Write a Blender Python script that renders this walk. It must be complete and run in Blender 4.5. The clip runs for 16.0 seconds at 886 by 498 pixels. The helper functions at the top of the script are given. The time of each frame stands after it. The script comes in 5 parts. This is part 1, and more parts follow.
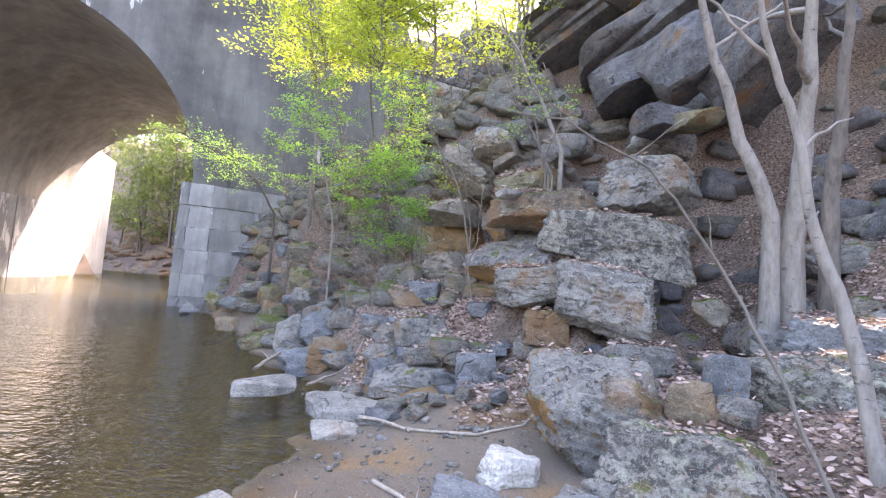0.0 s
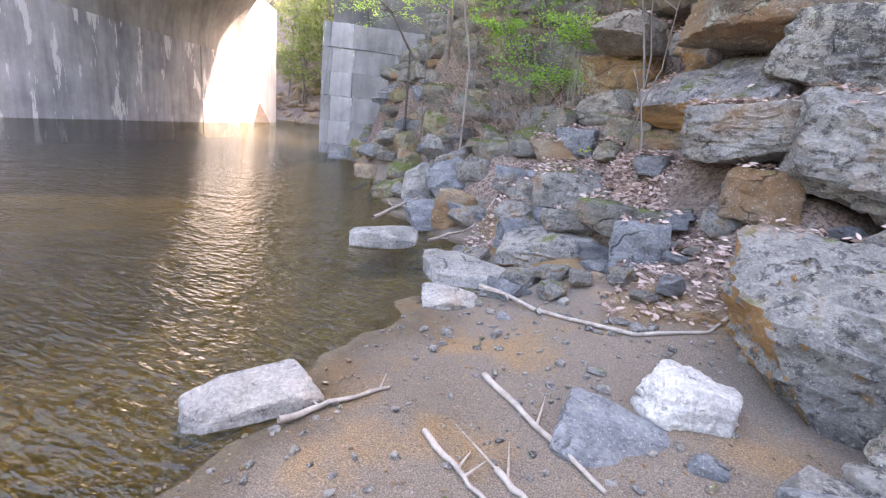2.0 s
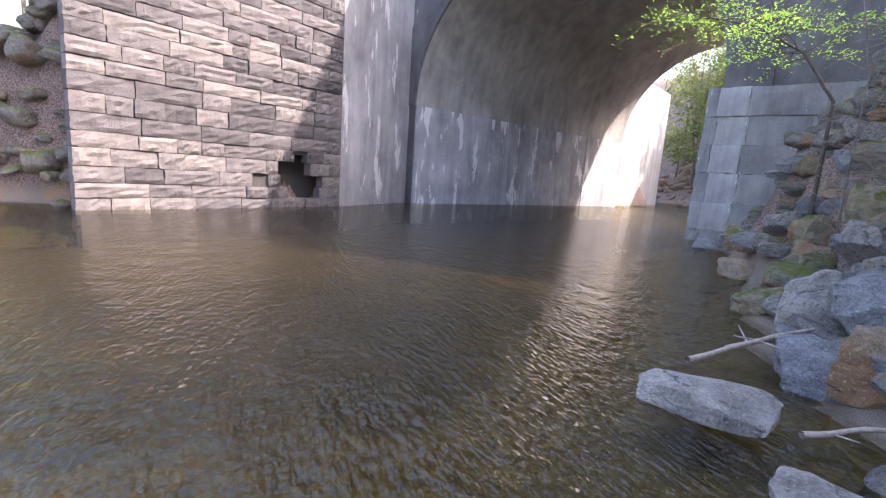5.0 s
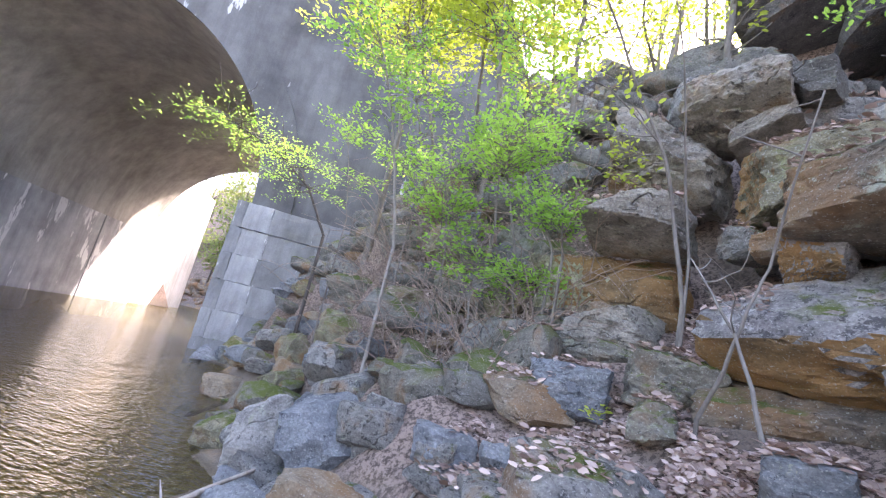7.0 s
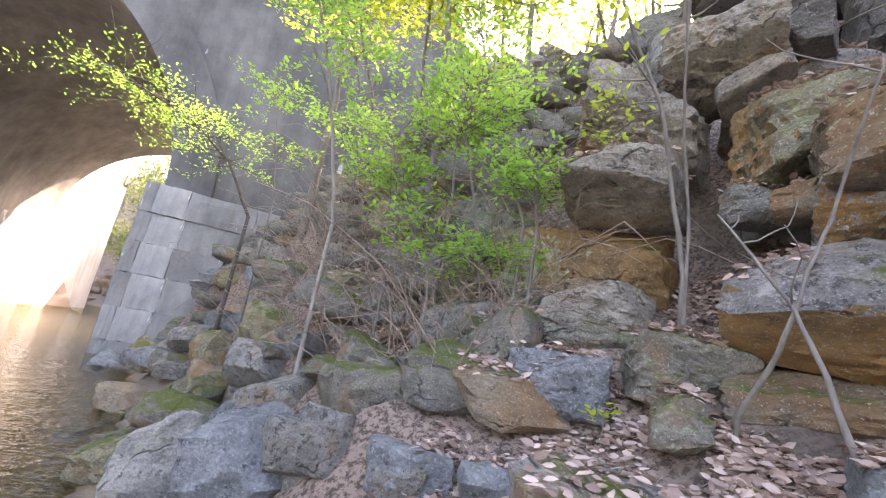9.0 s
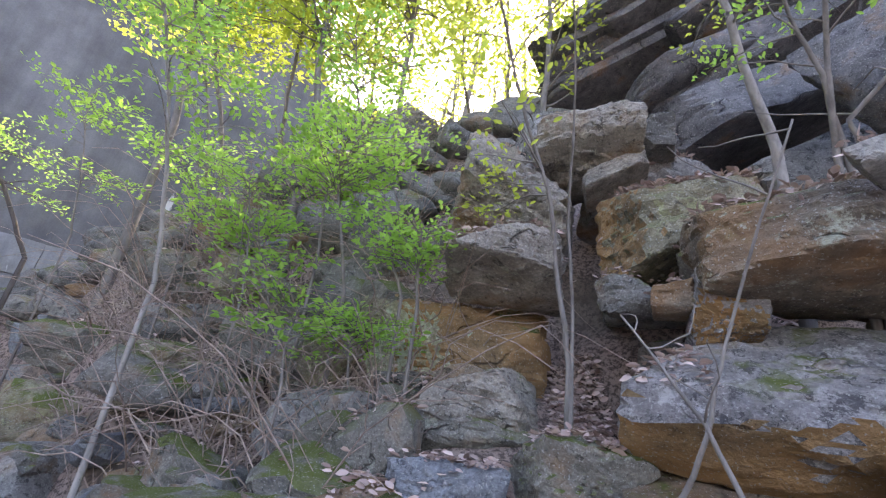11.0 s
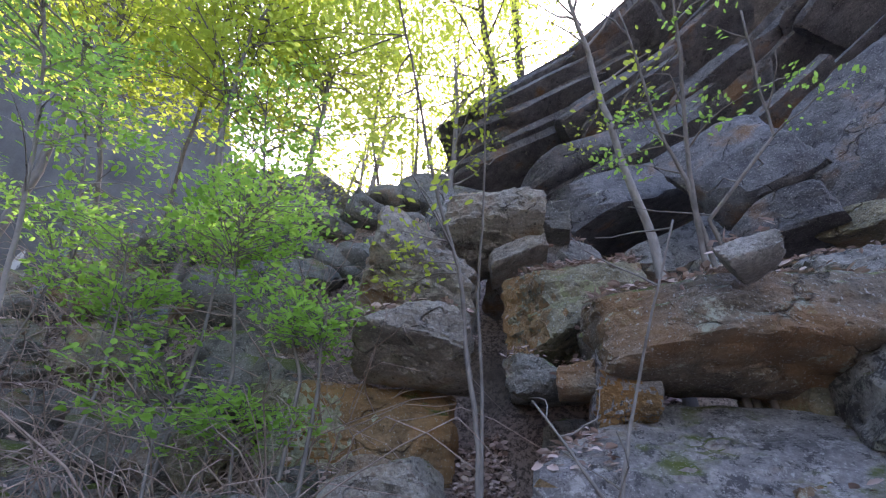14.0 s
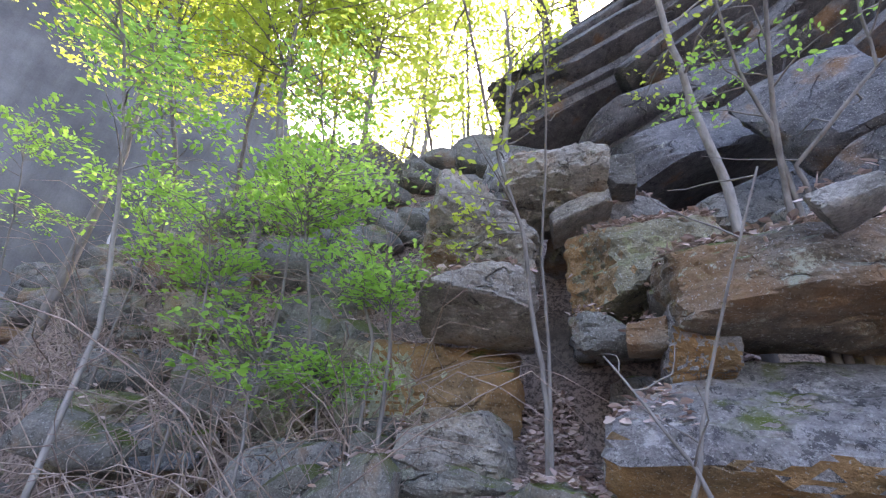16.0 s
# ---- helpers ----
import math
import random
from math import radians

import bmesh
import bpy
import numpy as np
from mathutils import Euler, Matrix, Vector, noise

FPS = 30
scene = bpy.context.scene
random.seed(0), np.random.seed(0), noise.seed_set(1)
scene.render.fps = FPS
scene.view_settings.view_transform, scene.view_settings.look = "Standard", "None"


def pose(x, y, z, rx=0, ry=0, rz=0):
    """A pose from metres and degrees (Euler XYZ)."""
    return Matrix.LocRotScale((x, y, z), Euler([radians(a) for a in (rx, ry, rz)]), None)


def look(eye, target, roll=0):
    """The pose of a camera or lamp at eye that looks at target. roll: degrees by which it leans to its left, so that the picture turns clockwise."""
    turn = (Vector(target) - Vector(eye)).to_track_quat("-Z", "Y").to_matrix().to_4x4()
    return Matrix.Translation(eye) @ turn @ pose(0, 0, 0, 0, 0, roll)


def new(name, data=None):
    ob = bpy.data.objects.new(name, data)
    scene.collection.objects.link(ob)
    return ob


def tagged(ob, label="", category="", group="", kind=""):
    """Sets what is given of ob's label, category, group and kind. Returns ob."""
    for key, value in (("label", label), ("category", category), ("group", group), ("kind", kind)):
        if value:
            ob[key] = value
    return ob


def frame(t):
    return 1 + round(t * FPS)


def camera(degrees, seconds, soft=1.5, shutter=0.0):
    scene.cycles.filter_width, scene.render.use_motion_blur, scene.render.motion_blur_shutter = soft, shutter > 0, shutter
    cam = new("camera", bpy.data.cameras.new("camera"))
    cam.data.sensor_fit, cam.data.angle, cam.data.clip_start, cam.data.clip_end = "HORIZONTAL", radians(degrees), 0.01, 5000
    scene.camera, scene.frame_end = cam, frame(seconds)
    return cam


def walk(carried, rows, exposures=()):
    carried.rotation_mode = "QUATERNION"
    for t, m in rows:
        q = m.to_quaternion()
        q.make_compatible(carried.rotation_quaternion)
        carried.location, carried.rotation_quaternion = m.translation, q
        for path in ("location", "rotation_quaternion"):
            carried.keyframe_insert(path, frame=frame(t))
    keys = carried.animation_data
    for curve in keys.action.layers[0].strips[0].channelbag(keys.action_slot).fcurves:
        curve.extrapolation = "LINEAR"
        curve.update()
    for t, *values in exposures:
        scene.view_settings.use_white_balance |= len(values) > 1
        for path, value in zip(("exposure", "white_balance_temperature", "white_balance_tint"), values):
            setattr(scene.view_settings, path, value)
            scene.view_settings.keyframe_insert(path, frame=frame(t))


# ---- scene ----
cam = camera(89.4, 16.0, soft=1.2)
PATH = [
    (0, (0.799, 1.465, 1.609), (0.556, 3.445, 1.748), 4.4),
    (0.5, (0.758, 1.754, 1.564), (0.811, 3.751, 1.654), 4.8),
    (1, (0.644, 2.03, 1.512), (0.814, 4.021, 1.423), 5.9),
    (1.5, (0.595, 2.286, 1.41), (0.437, 4.249, 1.058), 5.9),
    (2, (0.604, 2.661, 1.411), (-0.163, 4.43, 0.88), 6.3),
    (2.5, (0.516, 2.805, 1.477), (-0.655, 4.303, 0.857), 2.7),
    (3, (0.289, 3.14, 1.408), (-1.288, 4.184, 0.759), 7.6),
    (3.2, (0.268, 3.251, 1.425), (-1.385, 4.16, 0.759), 5.8),
    (5.3, (-0.082, 4.619, 1.417), (-1.952, 5.272, 1.137), 4.9),
    (5.5, (-0.1, 4.748, 1.424), (-1.971, 5.41, 1.175), 5.3),
    (6, (-0.167, 5.141, 1.405), (-1.826, 6.24, 1.201), 5.4),
    (6.5, (-0.365, 5.459, 1.388), (-1.428, 7.149, 1.5), 12.1),
    (7, (-0.412, 5.642, 1.447), (-1.038, 7.492, 1.878), 12.9),
    (7.5, (-0.449, 5.794, 1.43), (-0.794, 7.699, 1.932), 13.1),
    (8, (-0.542, 6.052, 1.378), (-0.978, 7.951, 1.825), 8.1),
    (8.5, (-0.652, 6.302, 1.428), (-1.121, 8.194, 1.873), 5.9),
    (9, (-0.732, 6.348, 1.433), (-1.088, 8.264, 1.879), 10.3),
    (9.5, (-0.814, 6.382, 1.468), (-0.911, 8.298, 2.033), 10.5),
    (9.7, (-0.82, 6.399, 1.504), (-0.811, 8.29, 2.153), 9.2),
    (11.8, (-1.15, 6.841, 1.775), (-0.778, 8.626, 2.598), 7.6),
    (12, (-1.177, 6.807, 1.777), (-0.773, 8.547, 2.677), 7.2),
    (12.5, (-1.15, 6.753, 1.78), (-0.73, 8.445, 2.76), 7.3),
    (13, (-1.07, 6.733, 1.796), (-0.521, 8.367, 2.812), 4.8),
    (13.5, (-1.029, 6.737, 1.799), (-0.44, 8.331, 2.853), 4.4),
    (14, (-1.03, 6.766, 1.801), (-0.416, 8.356, 2.847), 3.6),
    (14.5, (-1.068, 6.772, 1.783), (-0.497, 8.396, 2.802), 3.9),
    (15, (-1.093, 6.775, 1.779), (-0.612, 8.466, 2.733), 4.5),
    (15.5, (-1.091, 6.777, 1.773), (-0.625, 8.492, 2.689), 4.3),
    (16, (-1.095, 6.772, 1.77), (-0.668, 8.512, 2.66), 5.1),
]
walk(cam, [(t, look(eye, target, roll)) for t, eye, target, roll in PATH],
     exposures=[(0, 3.12, 7250, 22), (1.5, 3.35, 7650, 24), (3.2, 3.05, 7250, 23), (5.3, 2.45, 6450, 24), (6.0, 2.45, 6350, 23), (6.5, 2.9, 6550, 23), (7.0, 3.25, 6900, 23), (7.5, 2.73, 7200, 24), (8.5, 3.32, 8000, 23), (9.5, 3.15, 7800, 24), (12, 2.5, 6450, 25), (12.6, 2.2, 6350, 24), (13.5, 2.2, 6250, 24), (14.5, 2.65, 6450, 25), (16, 2.9, 6550, 25)])

# ---- world and light ----
SUN_AZ, SUN_EL = 27.0, 47.0          # degrees, from +y towards +x
world = bpy.data.worlds.new("world")
scene.world = world
world.use_nodes = True
wn = world.node_tree
sky = wn.nodes.new("ShaderNodeTexSky")
sky.sky_type, sky.sun_disc = "NISHITA", False
sky.sun_elevation, sky.sun_rotation = radians(SUN_EL), radians(SUN_AZ)
sky.air_density, sky.dust_density = 1.2, 3.0
wn.links.new(sky.outputs[0], wn.nodes["Background"].inputs[0])
wn.nodes["Background"].inputs[1].default_value = 0.15
sun = new("sun", bpy.data.lights.new("sun", "SUN"))
sun.data.energy, sun.data.angle, sun.data.color = 2.2, radians(0.6), (1.0, 0.93, 0.82)
a, e = radians(SUN_AZ), radians(SUN_EL)
sun_way = Vector((math.sin(a) * math.cos(e), math.cos(a) * math.cos(e), math.sin(e)))
sun.matrix_world = look(sun_way * 60, (0, 0, 0))


# ---- materials ----
def material(name):
    m = bpy.data.materials.new(name)
    m.use_nodes = True
    return m, m.node_tree, m.node_tree.nodes["Principled BSDF"]


def noise_tex(nt, scale, detail=5.0, rough=0.6, stretch=None, space="Object", shift=True):
    co = nt.nodes.new("ShaderNodeTexCoord")
    mp = nt.nodes.new("ShaderNodeMapping")
    if stretch:
        mp.inputs["Scale"].default_value = stretch
    nt.links.new(co.outputs[space], mp.inputs[0])
    if shift:
        info = nt.nodes.new("ShaderNodeObjectInfo")
        mul = nt.nodes.new("ShaderNodeMath")
        mul.operation = "MULTIPLY"
        mul.inputs[1].default_value = 37.0
        nt.links.new(info.outputs["Random"], mul.inputs[0])
        nt.links.new(mul.outputs[0], mp.inputs["Location"])
    n = nt.nodes.new("ShaderNodeTexNoise")
    n.inputs["Scale"].default_value, n.inputs["Detail"].default_value, n.inputs["Roughness"].default_value = scale, detail, rough
    nt.links.new(mp.outputs[0], n.inputs[0])
    return n.outputs[0]


def ramp(nt, value, stops):
    r = nt.nodes.new("ShaderNodeValToRGB")
    while len(r.color_ramp.elements) < len(stops):
        r.color_ramp.elements.new(0.5)
    for el, (p, c) in zip(r.color_ramp.elements, stops):
        el.position, el.color = p, (*c, 1) if len(c) == 3 else (c[0], c[0], c[0], 1)
    nt.links.new(value, r.inputs[0])
    return r.outputs[0]


def blend(nt, fac, one, two, mode="MIX"):
    m = nt.nodes.new("ShaderNodeMix")
    m.data_type, m.blend_type = "RGBA", mode
    for socket, v in ((m.inputs[0], fac), (m.inputs[6], one), (m.inputs[7], two)):
        if isinstance(v, (int, float)):
            socket.default_value = v
        elif isinstance(v, tuple):
            socket.default_value = (*v, 1)
        else:
            nt.links.new(v, socket)
    return m.outputs[2]


def times(nt, one, two, op="MULTIPLY"):
    m = nt.nodes.new("ShaderNodeMath")
    m.operation = op
    for socket, v in zip(m.inputs, (one, two)):
        if isinstance(v, (int, float)):
            socket.default_value = v
        else:
            nt.links.new(v, socket)
    return m.outputs[0]


def bump(nt, bsdf, heights, strength=0.6, distance=0.03):
    b = nt.nodes.new("ShaderNodeBump")
    b.inputs["Strength"].default_value, b.inputs["Distance"].default_value = strength, distance
    nt.links.new(heights, b.inputs["Height"])
    nt.links.new(b.outputs[0], bsdf.inputs["Normal"])


def up_facing(nt, low, high):
    g = nt.nodes.new("ShaderNodeNewGeometry")
    s = nt.nodes.new("ShaderNodeSeparateXYZ")
    nt.links.new(g.outputs["Normal"], s.inputs[0])
    r = nt.nodes.new("ShaderNodeMapRange")
    r.inputs[1].default_value, r.inputs[2].default_value = low, high
    nt.links.new(s.outputs[2], r.inputs[0])
    return r.outputs[0]


def cracks(nt, scale):
    """Thin broken crack lines, 1 on the line."""
    co = nt.nodes.new("ShaderNodeTexCoord")
    wob = nt.nodes.new("ShaderNodeTexNoise")
    wob.inputs["Scale"].default_value, wob.inputs["Detail"].default_value = 3.0, 5.0
    nt.links.new(co.outputs["Object"], wob.inputs[0])
    add = nt.nodes.new("ShaderNodeVectorMath")
    add.operation = "MULTIPLY_ADD"
    add.inputs[1].default_value = (0.5, 0.5, 0.5)
    nt.links.new(wob.outputs["Color"], add.inputs[0])
    nt.links.new(co.outputs["Object"], add.inputs[2])
    mp = nt.nodes.new("ShaderNodeMapping")
    mp.inputs["Scale"].default_value = (0.8, 0.8, 1.7)
    nt.links.new(add.outputs[0], mp.inputs[0])
    vo = nt.nodes.new("ShaderNodeTexVoronoi")
    vo.feature = "DISTANCE_TO_EDGE"
    vo.inputs["Scale"].default_value = scale
    nt.links.new(mp.outputs[0], vo.inputs[0])
    line = ramp(nt, vo.outputs["Distance"], [(0.0, (1.0,)), (0.022, (0.0,))])
    return times(nt, line, ramp(nt, noise_tex(nt, 2.5, 3), [(0.52, (0.0,)), (0.6, (1.0,))]))


def rock_material(name, dark, light, rust=0.0, lichen=0.0, moss=0.0, black=0.3, rust_colour=(0.25, 0.135, 0.06), lichen_colour=(0.42, 0.43, 0.34)):
    m, nt, b = material(name)
    big, mid, fine = noise_tex(nt, 1.6, 6), noise_tex(nt, 6, 8, 0.7, (1, 1, 1.35)), noise_tex(nt, 45, 6, 0.7)
    col = ramp(nt, mid, [(0.3, dark), (0.7, light)])
    col = blend(nt, 0.7, col, ramp(nt, fine, [(0.3, (0.45, 0.45, 0.45)), (0.7, (1.5, 1.48, 1.43))]), "MULTIPLY")
    col = blend(nt, 0.7, col, ramp(nt, big, [(0.32, (0.5, 0.5, 0.52)), (0.66, (1.4, 1.38, 1.34))]), "MULTIPLY")
    blotch = ramp(nt, noise_tex(nt, 11, 7, 0.8), [(0.64 - 0.2 * black, (0.0,)), (0.68 - 0.2 * black, (1.0,))])
    col = blend(nt, times(nt, blotch, 0.8), col, (dark[0] * 0.3, dark[1] * 0.3, dark[2] * 0.32))
    if rust:
        col = blend(nt, times(nt, ramp(nt, big, [(0.62 - 0.35 * rust, (0.0,)), (0.74 - 0.3 * rust, (1.0,))]), 0.85), col, blend(nt, mid, tuple(c * 0.45 for c in rust_colour), tuple(c * 1.5 for c in rust_colour)))
    if lichen:
        spots = ramp(nt, noise_tex(nt, 5, 9, 0.8), [(0.66 - 0.2 * lichen, (0.0,)), (0.70 - 0.18 * lichen, (1.0,))])
        col = blend(nt, times(nt, spots, 0.8), col, lichen_colour)
    if moss:
        fur = times(nt, up_facing(nt, 0.35, 0.8), ramp(nt, noise_tex(nt, 3.2, 6), [(0.62 - 0.3 * moss, (0.0,)), (0.70 - 0.25 * moss, (1.0,))]))
        col = blend(nt, fur, col, blend(nt, fine, (0.035, 0.05, 0.008), (0.16, 0.19, 0.03)))
    specks = ramp(nt, noise_tex(nt, 70, 2, 0.5), [(0.62, (0.0,)), (0.68, (1.0,))])
    col = blend(nt, times(nt, specks, 0.55), col, (0.5, 0.49, 0.46))
    crack = cracks(nt, 1.5)
    col = blend(nt, times(nt, crack, 0.6), col, (dark[0] * 0.2, dark[1] * 0.2, dark[2] * 0.2))
    nt.links.new(col, b.inputs["Base Color"])
    b.inputs["Roughness"].default_value = 0.85
    bump(nt, b, times(nt, blend(nt, 0.3, mid, fine), times(nt, crack, 0.5), "SUBTRACT"), 1.0, 0.07)
    return m


GREY = rock_material("grey_rock", (0.16, 0.155, 0.15), (0.38, 0.37, 0.355), 0.2, 0.3, 0.2, 0.5)
BLUE = rock_material("blue_grey_rock", (0.12, 0.13, 0.15), (0.30, 0.32, 0.35), 0.0, 0.15)
PALE = rock_material("pale_rock", (0.24, 0.235, 0.225), (0.50, 0.485, 0.47), 0.1, 0.25)
LICHEN = rock_material("lichen_rock", (0.17, 0.165, 0.155), (0.40, 0.385, 0.35), 0.1, 0.55, 0.2, 0.75)
RUST = rock_material("rust_rock", (0.11, 0.09, 0.07), (0.30, 0.245, 0.19), 0.52, 0.4, 0.45)
TAN = rock_material("tan_rock", (0.22, 0.17, 0.12), (0.42, 0.35, 0.27), 0.5, 0.1)
MOSSY = rock_material("mossy_rock", (0.12, 0.115, 0.10), (0.30, 0.28, 0.24), 0.25, 0.4, 0.9)
DARK = rock_material("dark_rock", (0.10, 0.095, 0.085), (0.26, 0.25, 0.23), 0.15, 0.25, 0.5)
OLIVE = rock_material("olive_lichen_rock", (0.15, 0.13, 0.09), (0.34, 0.31, 0.21), 0.3, 0.55, 0.5, lichen_colour=(0.36, 0.37, 0.2))
OCHRE = rock_material("ochre_rock", (0.17, 0.11, 0.055), (0.40, 0.27, 0.14), 0.7, 0.2, 0.2, 0.3, rust_colour=(0.36, 0.20, 0.08), lichen_colour=(0.48, 0.47, 0.34))
SPOTTED = rock_material("spotted_rock", (0.16, 0.15, 0.15), (0.40, 0.375, 0.37), 0.25, 0.5, 0.3, 0.5, lichen_colour=(0.5, 0.47, 0.46))
LICHEN_PALE = rock_material("pale_lichen_rock", (0.24, 0.22, 0.13), (0.46, 0.45, 0.31), 0.15, 0.8, 0.1, 0.3, lichen_colour=(0.52, 0.55, 0.4))
WHITE = rock_material("white_rock", (0.42, 0.41, 0.40), (0.72, 0.70, 0.69), 0.0, 0.1, 0.0, 0.1)
WARM = rock_material("warm_grey_rock", (0.18, 0.16, 0.135), (0.45, 0.41, 0.36), 0.25, 0.35, 0.2, 0.35)
CLIFF = rock_material("cliff_rock", (0.075, 0.075, 0.085), (0.22, 0.215, 0.23), 0.12, 0.2, 0.2)


def concrete_material(name, dark, light, streaks, white=(0.62, 0.61, 0.62), shift=False):
    m, nt, b = material(name)
    big, fine = noise_tex(nt, 0.5, 6, 0.65, None, "Object", shift), noise_tex(nt, 30, 5, 0.7, None, "Object", shift)
    run = noise_tex(nt, 2.2, 6, 0.65, (1, 1, 0.12), "Object", shift)
    col = ramp(nt, big, [(0.3, dark), (0.7, light)])
    col = blend(nt, 0.5, col, ramp(nt, run, [(0.3, (0.45, 0.44, 0.45)), (0.65, (1.2, 1.2, 1.2))]), "MULTIPLY")
    col = blend(nt, 0.35, col, ramp(nt, fine, [(0.3, (0.6, 0.6, 0.6)), (0.7, (1.3, 1.3, 1.3))]), "MULTIPLY")
    if streaks:
        drip = ramp(nt, noise_tex(nt, 1.5, 5, 0.7, (1, 1, 0.22), "Object", shift), [(0.66 - 0.1 * streaks, (0.0,)), (0.69 - 0.1 * streaks, (1.0,))])
        col = blend(nt, times(nt, drip, 0.8), col, white)
    nt.links.new(col, b.inputs["Base Color"])
    b.inputs["Roughness"].default_value = 0.88
    bump(nt, b, blend(nt, 0.5, run, fine), 0.4, 0.03)
    return m


BARREL = concrete_material("barrel_concrete", (0.28, 0.265, 0.245), (0.50, 0.475, 0.44), 0.0)
STAINED = concrete_material("stained_concrete", (0.26, 0.26, 0.275), (0.52, 0.515, 0.53), 0.85, (0.78, 0.77, 0.77))
# Base colours lowered so the bridge face looks shaded under open sky.
SHADED_FACE = concrete_material("shaded_face_concrete", (0.08, 0.078, 0.08), (0.20, 0.197, 0.20), 0.25)
PIER = concrete_material("pier_stone", (0.16, 0.16, 0.165), (0.36, 0.36, 0.365), 0.45, (0.7, 0.7, 0.7), shift=True)
LIME = concrete_material("lime_run", (0.28, 0.28, 0.29), (0.54, 0.54, 0.55), 1.2, (0.8, 0.8, 0.81))
# Concrete lightened in colour to carry the sun glare beyond the arch.
SUNLIT = concrete_material("sunlit_concrete", (0.55, 0.53, 0.5), (0.75, 0.74, 0.72), 0.0)


def ashlar_material():
    m, nt, b = material("ashlar_granite")
    info = nt.nodes.new("ShaderNodeObjectInfo")
    tone = ramp(nt, info.outputs["Random"], [(0.0, (0.085, 0.078, 0.082)), (0.5, (0.15, 0.138, 0.14)), (1.0, (0.25, 0.225, 0.212))])
    mid, fine = noise_tex(nt, 3.5, 7, 0.7), noise_tex(nt, 30, 6, 0.7)
    col = blend(nt, 0.7, tone, ramp(nt, mid, [(0.3, (0.5, 0.48, 0.5)), (0.7, (1.35, 1.32, 1.28))]), "MULTIPLY")
    col = blend(nt, 0.4, col, ramp(nt, fine, [(0.3, (0.55, 0.55, 0.55)), (0.7, (1.3, 1.3, 1.3))]), "MULTIPLY")
    nt.links.new(col, b.inputs["Base Color"])
    b.inputs["Roughness"].default_value = 0.85
    bump(nt, b, blend(nt, 0.4, mid, fine), 0.9, 0.06)
    return m


ASHLAR = ashlar_material()
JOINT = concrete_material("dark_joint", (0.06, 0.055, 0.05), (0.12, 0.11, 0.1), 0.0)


def ground_material():
    m, nt, b = material("bank_ground")
    big, mid, fine = noise_tex(nt, 0.9, 6, 0.6, None, "Object", False), noise_tex(nt, 9, 8, 0.75, None, "Object", False), noise_tex(nt, 60, 5, 0.7, None, "Object", False)
    soil = blend(nt, mid, (0.05, 0.038, 0.028), (0.16, 0.125, 0.1))
    litter = blend(nt, ramp(nt, noise_tex(nt, 26, 3, 0.8, None, "Object", False), [(0.42, (0.0,)), (0.55, (1.0,))]), (0.08, 0.056, 0.045), (0.31, 0.228, 0.19))
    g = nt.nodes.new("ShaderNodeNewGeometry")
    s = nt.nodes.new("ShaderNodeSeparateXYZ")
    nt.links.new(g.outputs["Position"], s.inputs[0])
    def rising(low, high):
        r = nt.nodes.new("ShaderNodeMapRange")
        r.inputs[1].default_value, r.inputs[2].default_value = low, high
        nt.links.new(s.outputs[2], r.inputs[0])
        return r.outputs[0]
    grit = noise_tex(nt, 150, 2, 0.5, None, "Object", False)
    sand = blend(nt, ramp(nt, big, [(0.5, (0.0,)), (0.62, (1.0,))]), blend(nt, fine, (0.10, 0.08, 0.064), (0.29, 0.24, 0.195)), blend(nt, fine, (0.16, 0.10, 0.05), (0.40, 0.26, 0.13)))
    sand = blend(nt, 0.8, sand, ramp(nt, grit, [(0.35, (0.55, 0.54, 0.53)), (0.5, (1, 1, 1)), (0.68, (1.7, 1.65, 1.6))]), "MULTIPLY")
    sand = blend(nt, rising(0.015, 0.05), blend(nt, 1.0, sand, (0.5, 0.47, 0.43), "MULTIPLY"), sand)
    bed = blend(nt, ramp(nt, mid, [(0.38, (0.0,)), (0.62, (1.0,))]), (0.11, 0.088, 0.045), (0.27, 0.225, 0.135))
    # Deep bed painted darker for the light that deeper water would absorb.
    dim_bed = blend(nt, mid, (0.055, 0.048, 0.028), (0.13, 0.112, 0.065))
    bed = blend(nt, rising(-0.97, -0.72), dim_bed, bed)
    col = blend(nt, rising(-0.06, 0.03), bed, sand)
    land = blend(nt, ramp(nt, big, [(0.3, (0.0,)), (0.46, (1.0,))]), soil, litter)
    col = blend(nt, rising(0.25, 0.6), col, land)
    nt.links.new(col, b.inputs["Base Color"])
    b.inputs["Roughness"].default_value = 0.9
    bump(nt, b, blend(nt, 0.5, mid, fine), 0.8, 0.04)
    return m


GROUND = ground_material()


